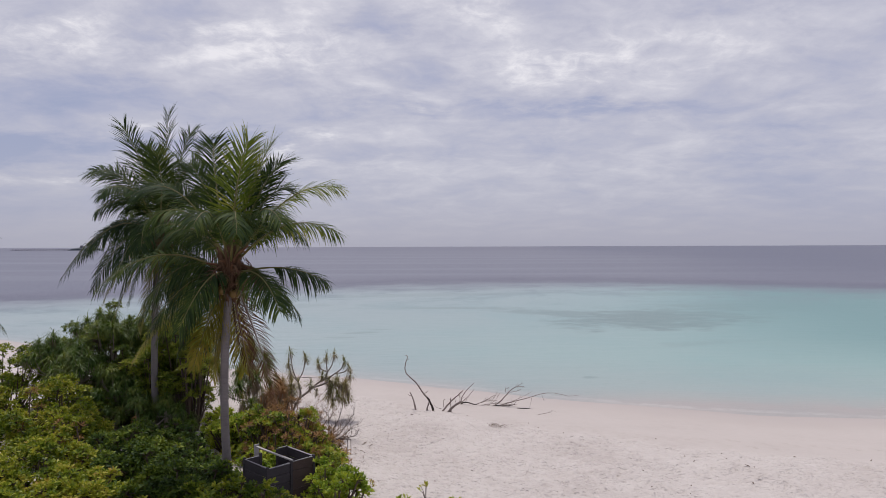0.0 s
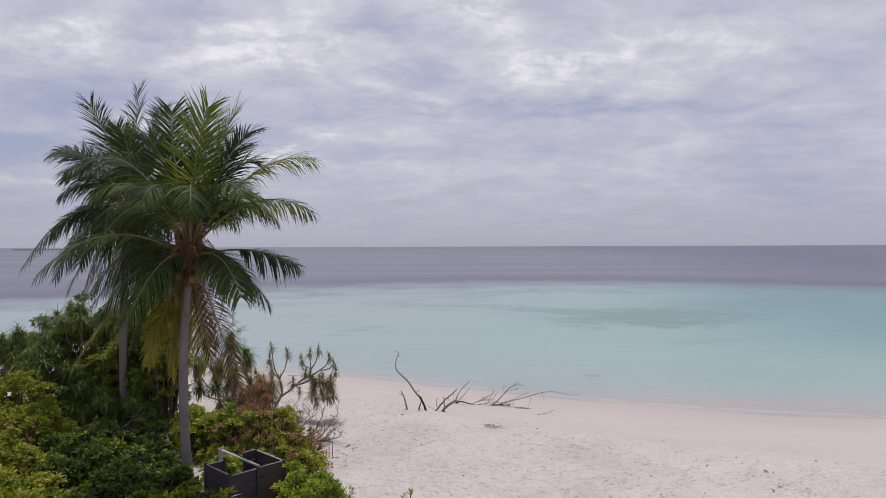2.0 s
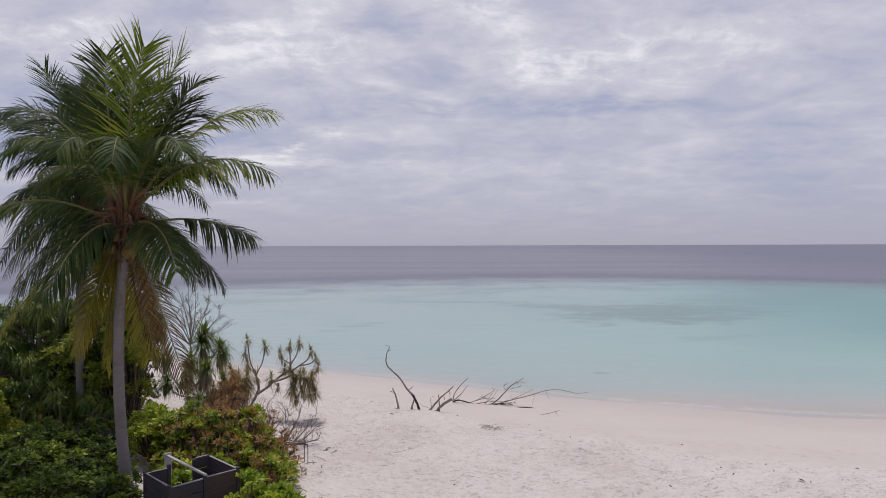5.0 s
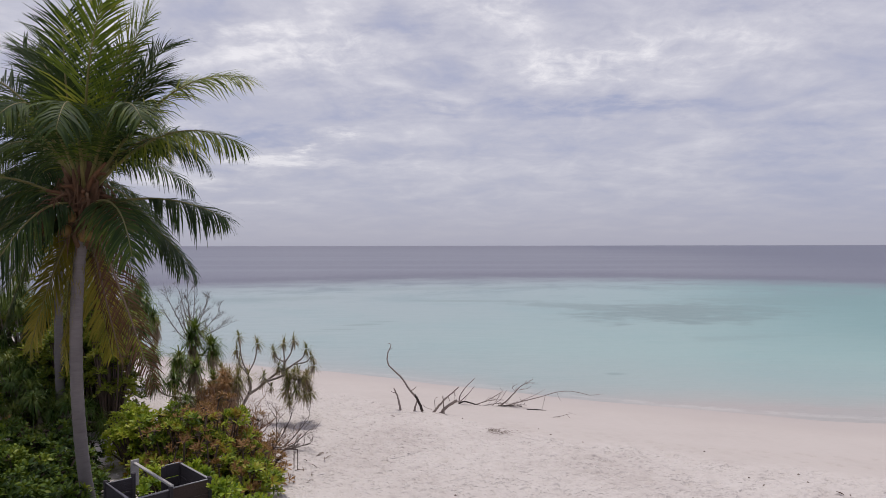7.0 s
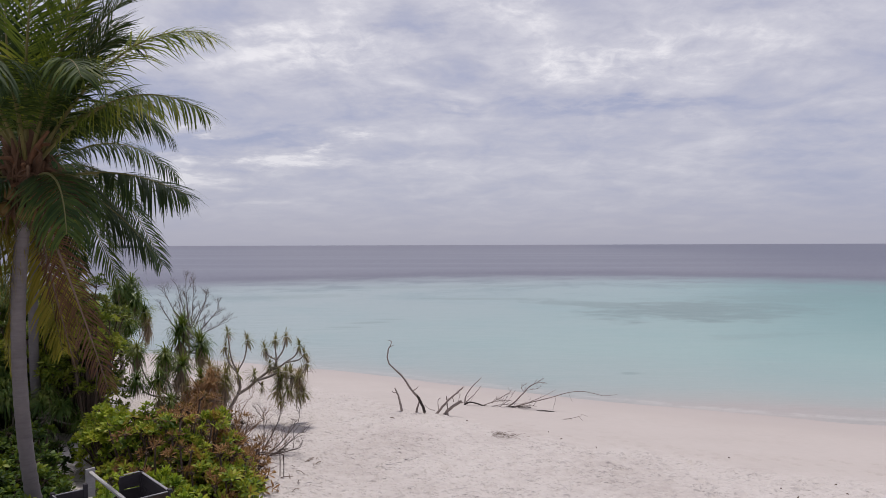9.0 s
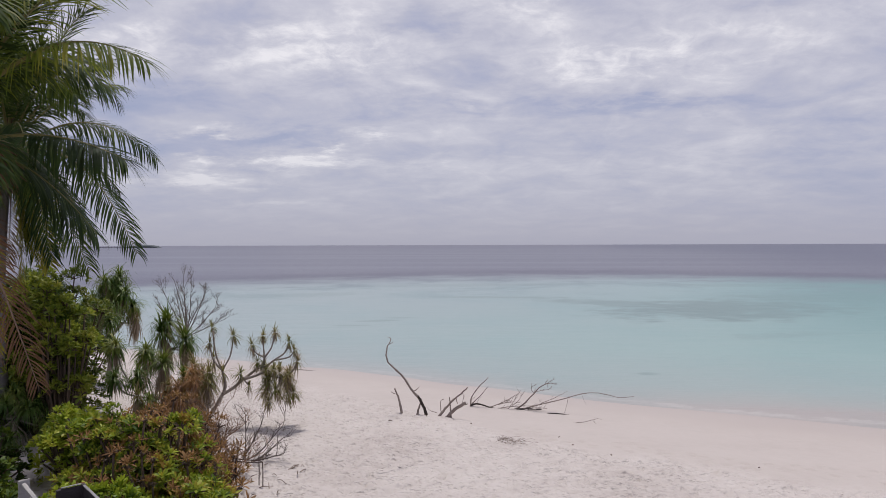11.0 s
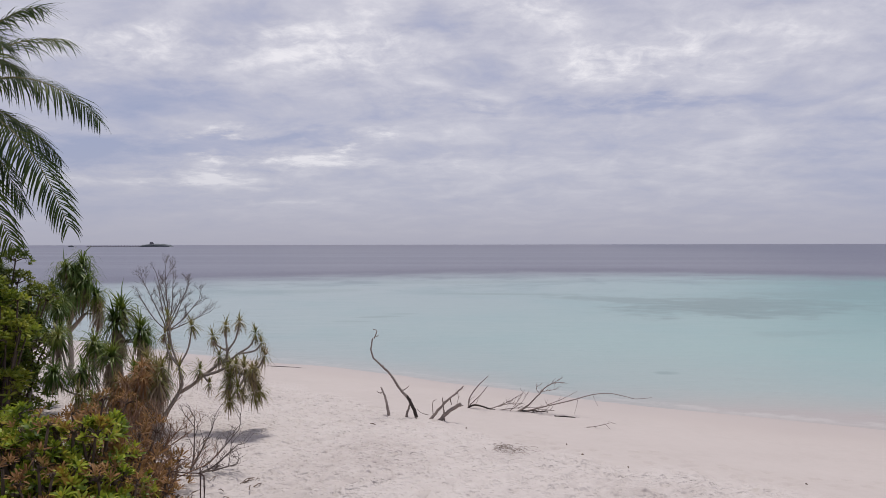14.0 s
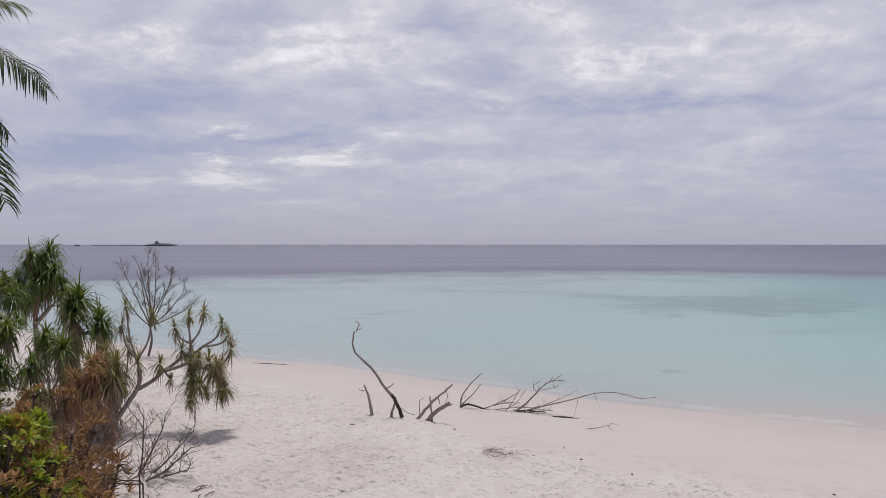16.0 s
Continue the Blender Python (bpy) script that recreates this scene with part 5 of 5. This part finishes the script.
def drift(name, x, y, limbs, label, seed, mats=(M_DRIFT,), depth=29.3):
    """limbs: (control points (x, z) in the upright plane at depth, thick, thin, twigs); they sway out of that plane."""
    rng = random.Random(seed)
    base = gz(x, y)
    ob = thing(name, (x, y, base), label, "driftwood", "driftwood")
    for k, (ctrl, r0, r1, twigs) in enumerate(limbs):
        lean = rng.uniform(-0.1, 0.1)
        (v, f), line = branch_piece([Vector((p[0] - x, depth + lean * i - y, p[1] - base)) for i, p in enumerate(ctrl)], r0, r1, rng)
        pieces = [(v, f)]
        for _ in range(twigs):
            i = rng.randint(3, len(line) - 3)
            d = (line[i + 1] - line[i - 1]).normalized()
            w = (d * 0.7 + Vector((rng.uniform(-0.7, 0.7), rng.uniform(-0.9, 0.9), rng.uniform(-0.3, 0.9)))).normalized()
            ln = rng.uniform(0.08, 0.34)
            a = line[i]
            m = a + w * ln * 0.5 + Vector((rng.uniform(-0.1, 0.1), rng.uniform(-0.1, 0.1), rng.uniform(-0.1, 0.1))) * ln
            pieces.append(tube((a, m, a + w * ln), (min(r1, 0.008), 0.005, 0.0025), 5))
            if rng.random() < 0.6:
                w2 = (w + Vector((rng.uniform(-0.7, 0.7), rng.uniform(-0.7, 0.7), rng.uniform(-0.3, 0.8)))).normalized()
                pieces.append(tube((m, m + w2 * ln * 0.3, m + w2 * ln * 0.55), (0.004, 0.003, 0.002), 4))
        v, f = joined(pieces)
        part("limb", mesh_of("limb", v, f, mats[min(k, len(mats) - 1)], True), ob)
    return ob


drift("driftwood_branch", -0.5, 29.3, (
    (((-0.40, -0.2), (-0.46, 0.08), (-0.63, 0.45), (-0.72, 0.58)), 0.056, 0.042, 0),
    (((-0.70, 0.55), (-0.86, 0.75), (-1.17, 1.22), (-1.43, 1.47), (-1.63, 1.69), (-1.66, 1.98), (-1.61, 2.20)), 0.042, 0.018, 0),
    (((-1.62, 2.16), (-1.56, 2.33), (-1.62, 2.38), (-1.70, 2.38)), 0.018, 0.008, 0), (((-1.60, 2.2), (-1.54, 2.22), (-1.47, 2.27)), 0.014, 0.007, 0),
    (((-0.86, 0.73), (-0.76, 0.76), (-0.68, 0.83)), 0.022, 0.010, 0), (((-1.36, 1.40), (-1.44, 1.42), (-1.50, 1.43)), 0.018, 0.010, 0),
    (((-0.72, 0.0), (-0.68, 0.2), (-0.61, 0.4)), 0.042, 0.022, 0)),
    "crooked dead branch standing upright in the sand", 61, (M_DRIFT_DARK, M_DRIFT))
drift("driftwood_stump", -1.25, 29.3, ((((-1.2, -0.1), (-1.27, 0.3), (-1.34, 0.5), (-1.47, 0.76)), 0.046, 0.022, 0), (((-1.42, 0.66), (-1.47, 0.68), (-1.52, 0.74)), 0.016, 0.008, 0)), "short grey stick leaning out of the sand", 62)
drift("driftwood_limbs", 0.2, 29.3, (
    (((-0.10, -0.1), (0.13, 0.20), (0.33, 0.44), (0.70, 0.75), (0.85, 0.91)), 0.050, 0.018, 2),
    (((0.49, 0.57), (0.51, 0.47), (0.53, 0.38)), 0.016, 0.010, 0), (((0.70, 0.74), (0.71, 0.62), (0.71, 0.55)), 0.010, 0.006, 0),
    (((0.15, -0.15), (0.30, 0.08), (0.52, 0.27), (0.79, 0.46)), 0.058, 0.044, 2), (((0.66, 0.38), (0.76, 0.36), (0.86, 0.39)), 0.022, 0.010, 0),
    (((0.34, -0.1), (0.32, 0.3), (0.30, 0.62)), 0.028, 0.016, 0), (((0.03, 0.1), (0.00, 0.34), (0.02, 0.45), (0.10, 0.46)), 0.014, 0.008, 0),
    (((-0.1, 0.1), (-0.3, 0.16), (-0.42, 0.28)), 0.010, 0.005, 0)),
    "broken grey limbs sticking out of the sand", 63, (M_DRIFT,), 29.2)
drift("driftwood_tree", 1.12, 32.19, (
    (((0.69, -0.76), (0.80, -0.45), (0.95, -0.32), (1.18, -0.32), (1.51, -0.43), (2.11, -0.50), (2.64, -0.45), (3.32, -0.48)), 0.040, 0.016, 2),
    (((0.84, -0.41), (0.87, -0.11), (1.09, 0.24), (1.46, 0.61)), 0.030, 0.012, 1),
    (((0.89, -0.30), (1.20, 0.01), (1.44, 0.33)), 0.020, 0.009, 1),
    (((2.38, -0.55), (2.72, -0.26), (3.01, 0.05), (3.24, 0.31), (3.54, 0.47), (3.83, 0.48)), 0.032, 0.010, 10),
    (((3.29, 0.32), (3.54, 0.46), (3.79, 0.61)), 0.012, 0.005, 4), (((3.06, 0.09), (2.95, 0.27), (3.13, 0.45)), 0.012, 0.005, 3), (((3.08, 0.14), (3.39, 0.20), (3.65, 0.27)), 0.012, 0.005, 5),
    (((2.38, -0.57), (2.87, -0.40), (3.39, -0.25), (4.14, -0.04), (4.66, 0.12), (5.25, 0.18), (5.91, 0.04), (6.42, 0.10)), 0.028, 0.007, 0),
    (((3.29, -0.27), (3.77, -0.09), (4.25, 0.15)), 0.014, 0.005, 2), (((4.69, 0.09), (4.77, -0.11), (4.84, -0.25)), 0.006, 0.003, 0), (((4.25, -0.02), (4.18, -0.31), (4.10, -0.55)), 0.008, 0.004, 0),
    (((1.51, -0.43), (1.97, -0.25), (2.41, -0.01)), 0.020, 0.008, 7), (((1.75, -0.34), (2.19, -0.22), (2.55, -0.20)), 0.016, 0.006, 8),
    (((2.09, -0.50), (2.49, -0.23), (2.74, 0.12)), 0.012, 0.005, 5), (((1.69, -0.48), (2.38, -0.36), (3.17, -0.32)), 0.016, 0.006, 8), (((1.92, -0.52), (2.60, -0.52), (3.40, -0.39)), 0.020, 0.008, 8), (((2.15, -0.48), (2.43, -0.08), (2.60, 0.21)), 0.010, 0.004, 4),
    (((2.49, -0.53), (3.06, -0.43), (3.52, -0.45)), 0.014, 0.006, 6)),
    "fallen dead tree with bare dark twigs lying on the sand", 64, (M_DRIFT_DARK, M_DRIFT), depth=32.19)
drift("driftwood_log", 3.93, 31.68, ((((3.48, -0.49), (3.96, -0.50), (4.36, -0.57)), 0.030, 0.022, 0),), "thin dark log lying on the sand", 65, (M_DRIFT_DARK,), depth=31.68)
drift("driftwood_twig", 4.48, 30.13, ((((4.07, -0.41), (4.48, -0.34), (4.86, -0.22)), 0.014, 0.006, 0), (((4.85, -0.22), (4.98, -0.27), (5.13, -0.34)), 0.007, 0.003, 0), (((4.48, -0.35), (4.59, -0.46), (4.70, -0.52)), 0.007, 0.003, 0), (((4.76, -0.27), (4.88, -0.39), (5.02, -0.52)), 0.007, 0.003, 0)), "thin dry twig lying on the sand", 66, depth=30.13)
drift("driftwood_pole", -7.4, 40.9, ((((-8.8, gz(-8.8, 40.9) - 0.01), (-8.0, gz(-8.0, 40.9) + 0.005), (-7.2, gz(-7.2, 40.9) + 0.005), (-6.5, gz(-6.5, 40.9) - 0.01)), 0.014, 0.02, 0),), "long dark pole lying by the water's edge", 67, (M_DRIFT_DARK,), 40.9)


# ---- wooden bin ----
def wooden_bin():
    o, u, w = Vector((-4.12, 15.53, 0)), Vector((0.695, 0.719, 0)), Vector((-0.719, 0.695, 0))
    base = gz(o.x, o.y)
    ob = thing("wooden_bin", (o.x, o.y, base), "weathered grey plank bin with two open bays", "bin")
    rng = random.Random(9)
    top = 1.98 - base

    def box(name, a, b, z0, z1, thick, mat, label=""):
        """A board upright on the line from a to b (metres along u, w)."""
        p, q = u * a[0] + w * a[1], u * b[0] + w * b[1]
        d = (q - p).normalized()
        n = Vector((-d.y, d.x, 0)) * thick / 2
        bm = bmesh.new()
        vs = []
        for z in (z0, z1):
            for e, s in ((p, 1), (p, -1), (q, -1), (q, 1)):
                vs.append(bm.verts.new(e + n * s + Vector((0, 0, z + rng.uniform(-0.008, 0.008)))))
        for face in ((0, 3, 2, 1), (4, 5, 6, 7), (0, 1, 5, 4), (1, 2, 6, 5), (2, 3, 7, 6), (3, 0, 4, 7)):
            bm.faces.new([vs[i] for i in face])
        bmesh.ops.recalc_face_normals(bm, faces=bm.faces)
        bmesh.ops.bevel(bm, geom=bm.edges, offset=0.004, segments=1, affect="EDGES")
        me = bpy.data.meshes.new(name)
        bm.to_mesh(me)
        bm.free()
        me.materials.append(mat)
        part(name, me, ob, label)

    def wall(a, b, z1, mat, n=6):
        step = (z1 + 0.08) / n
        for k in range(n):
            box("plank", a, b, -0.08 + k * step + 0.006, -0.08 + (k + 1) * step - 0.008, 0.028, mat)
        # thin added strip that carries the painted light of the top edge
        box("cap", a, b, z1 - 0.002, z1 + 0.012, 0.034, M_PLANK_EDGE, "sun-bleached grey top edge with light painted in")

    wall((0.03, 0), (0.62, 0), top - 0.02, M_PLANK)
    wall((0.66, 0), (1.27, 0), top + 0.0, M_PLANK_RED)
    wall((0, 0.03), (0, 1.02), top - 0.01, M_PLANK)
    wall((0.03, 1.05), (0.42, 1.05), top - 0.02, M_PLANK)
    wall((1.30, 0.03), (1.30, 1.12), top, M_PLANK)
    wall((1.02, 1.15), (1.27, 1.15), top + 0.02, M_PLANK)
    for a in ((0, 0), (0.64, -0.02), (1.30, 0), (0, 1.05), (0.44, 1.05), (1.30, 1.15), (0.99, 1.15)):
        p, q = (a[0] - 0.03, a[1]), (a[0] + 0.03, a[1])
        box("post", p, q, -0.2, top + rng.uniform(0.01, 0.05), 0.06, M_PLANK)
    box("rail", (0.66, -0.04), (0.66, 1.62), top + 0.03, top + 0.06, 0.048, M_PLANK_PALE, "bleached pale rail board")
    box("end_board", (0.60, 1.62), (0.74, 1.62), top - 0.36, top + 0.10, 0.03, M_PLANK_PALE, "bleached pale upright board")
    return ob


wooden_bin()


# ---- wire frame on the sand ----
def rod_frame():
    x, y = -3.3, 21.7
    base = gz(x, y)
    ob = thing("rod_frame", (x, y, base), "low rusty wire frame standing on the sand", "frame")
    z = 0.98 - base
    legs = ((-0.30, 0.0), (0.19, 0.0), (0.31, -0.12), (-0.22, -0.16))
    for i, (lx, ly) in enumerate(legs):
        h = z + (0.05 if i == 1 else -0.03)
        v, f = tube(((lx, ly, -0.1), (lx + 0.005, ly, h * 0.5), (lx, ly, h)), (0.011,) * 3, 6)
        part("leg", mesh_of("leg", v, f, M_ROD, True), ob)
    for a, b in ((0, 1), (3, 2), (1, 2), (0, 3)):
        p, q = Vector((*legs[a], z - 0.02)), Vector((*legs[b], z - 0.04))
        v, f = tube((p, p.lerp(q, 0.5) + Vector((0, 0, -0.012)), q), (0.010,) * 3, 6)
        part("crossbar", mesh_of("crossbar", v, f, M_ROD, True), ob)


rod_frame()


# ---- small things on the sand ----
def sprout(x, y, size, seed):
    rng = random.Random(seed)
    ob = thing("sprout", (x, y, gz(x, y)), "small sprouting seedling in the sand", "seedling", "seedlings on the sand")
    pieces, pts, ways = [], [], []
    for _ in range(5):
        a = rng.uniform(0, 6.28)
        tip = Vector((math.cos(a) * size * 0.5, math.sin(a) * size * 0.5, size * rng.uniform(0.5, 1.0)))
        pieces.append(tube(((0, 0, -0.03), tip * 0.5 + Vector((0, 0, 0.05)), tip), (0.010, 0.008, 0.005), 5))
        pts.append(tuple(tip))
        ways.append((tip.x, tip.y, size))
    v, f = joined(pieces)
    part("stem", mesh_of("stem", v, f, M_STEM, True), ob)
    v, q = rosettes(np.array(pts), np.array(ways), np.random.RandomState(seed), 0.13, 0.05, 5)
    part("foliage", mesh_quads("foliage", v, q, M_BUSH_DRY), ob)


for i, (x, y, s) in enumerate(((-1.0, 17.0, 0.22), (-0.45, 17.4, 0.32), (0.35, 16.7, 0.3), (-2.0, 18.0, 0.2), (0.1, 16.2, 0.25))):
    sprout(x, y, s, 300 + i)


def scraps():
    """Bits of bark, dry leaves and twigs strewn over the dry sand."""
    rng = random.Random(91)
    pieces = []
    for _ in range(46):
        x, y = rng.uniform(-4.5, 16), rng.uniform(15.5, 30)
        if inland(np.array(x), np.array(y)) < 8.0:
            continue
        ln, a = rng.choice((0.04, 0.05, 0.06, 0.08, 0.14)), rng.uniform(0, 3.14)
        c = Vector((x, y, gz(x, y) + 0.02))
        d = Vector((math.cos(a), math.sin(a), rng.uniform(-0.1, 0.3))) * ln / 2
        pieces.append(tube((c - d, c + Vector((0, 0, 0.01)), c + d), (0.008, 0.016, 0.006), 5))
    # the mat of dry stalks
    for _ in range(80):
        x, y = rng.gauss(2.1, 0.22), rng.gauss(25.6, 0.22)
        a, ln = rng.gauss(2.8, 0.6), rng.uniform(0.06, 0.26)
        c = Vector((x, y, gz(x, y) + rng.uniform(0.01, 0.05)))
        d = Vector((math.cos(a), math.sin(a), rng.uniform(-0.05, 0.1))) * ln / 2
        pieces.append(tube((c - d, c + Vector((0, 0, 0.02)), c + d), (0.002, 0.003, 0.002), 4))
    # sticks under the shrubs' edge
    for _ in range(40):
        x, y = rng.uniform(-4.2, -2.4), rng.uniform(18.0, 23.0)
        a, ln = rng.uniform(0, 3.14), rng.uniform(0.1, 0.4)
        c = Vector((x, y, gz(x, y) + rng.uniform(0.02, 0.08)))
        d = Vector((math.cos(a), math.sin(a), rng.uniform(-0.05, 0.2))) * ln / 2
        pieces.append(tube((c - d, c + Vector((0, 0, 0.03)), c + d), (0.008, 0.009, 0.004), 4))
    v, f = joined(pieces)
    tagged(new("beach_debris", mesh_of("beach_debris", v, f, M_DEBRIS)), "scattered dry twigs, leaves and husks on white sand", "debris", kind="stuff")


scraps()


# ---- far island ----
def far_place(k, dist):
    """A place on the sea in the direction k = x / y."""
    return Vector((k * dist, dist, WATER_Z))


def island(k, dist, half, high, label, seed):
    rng = np.random.RandomState(seed)
    at = far_place(k, dist)
    ob = thing("island", at, label, "island")
    n = 60
    top = [0.45 + 0.4 * math.sin(math.pi * i / n) * rng.uniform(0.75, 1.1) for i in range(n + 1)]
    verts, faces = [], []
    for i in range(n + 1):
        x = (i / n * 2 - 1) * half
        e = min(1, 6 * (1 - abs(i / n * 2 - 1)))
        for y, z in ((-half * 0.3, -0.5), (-half * 0.28, top[i] * e * high * 0.6), (-half * 0.1, top[i] * e * high), (half * 0.1, top[i] * e * high * rng.uniform(0.8, 1)), (half * 0.3, -0.5)):
            verts.append((x, y + rng.uniform(-1, 1), z))
    for i in range(n):
        for j in range(4):
            faces.append((i * 5 + j, (i + 1) * 5 + j, (i + 1) * 5 + j + 1, i * 5 + j + 1))
    part("woods", mesh_of("woods", verts, faces, M_ISLE_HAZY), ob)
    pieces = [tube(((x, -half * 0.1, 0), (x, -half * 0.1, high * h)), (w, w * 0.75), 8) for x, w, h in ((-half * 0.28, 4.5, 1.3), (-half * 0.2, 3.0, 1.05))] if high > 6 else []
    if pieces:
        v, f = joined(pieces)
        part("tower", mesh_of("tower", v, f, M_VILLA_HAZY), ob, "pale block rising above the trees")
    return ob


DIST = 1500.0
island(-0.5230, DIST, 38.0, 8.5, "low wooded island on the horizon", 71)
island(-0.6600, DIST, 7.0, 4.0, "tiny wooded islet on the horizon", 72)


def villa(at):
    ob = thing("water_villa", at, "small thatched villa on stilts over the sea", "villa", "row of water villas")
    bm = bmesh.new()
    bmesh.ops.create_cube(bm, size=1.0, matrix=Matrix.Translation((0, 0, 1.6)) @ Matrix.Diagonal((2.2, 2.2, 1.2, 1)))
    me = bpy.data.meshes.new("body")
    bm.to_mesh(me)
    bm.free()
    me.materials.append(M_VILLA_HAZY)
    part("body", me, ob)
    v, f = tube(((0, 0, 2.2), (0, 0, 3.4)), (1.9, 0.2), 4)
    part("roof", mesh_of("roof", v, f, M_VILLA_HAZY), ob)
    for sx in (-0.9, 0.9):
        for sy in (-0.9, 0.9):
            v, f = tube(((sx, sy, -1.0), (sx, sy, 1.05)), (0.15, 0.15), 5)
            part("stilt", mesh_of("stilt", v, f, M_VILLA_HAZY), ob)
    return ob


first = villa(far_place(-0.6330, DIST))
for i in range(1, 20):
    copy_thing(first, Matrix.Translation(far_place(-0.6330 + i * 0.0045, DIST)))
v, f = tube((far_place(-0.638, DIST) + Vector((0, 3, 1.2)), far_place(-0.5, DIST) + Vector((0, 3, 1.2))), (0.35, 0.35), 4)
tagged(new("jetty", mesh_of("jetty", v, f, M_VILLA_HAZY)), "long low jetty behind the water villas", "jetty", kind="structure")
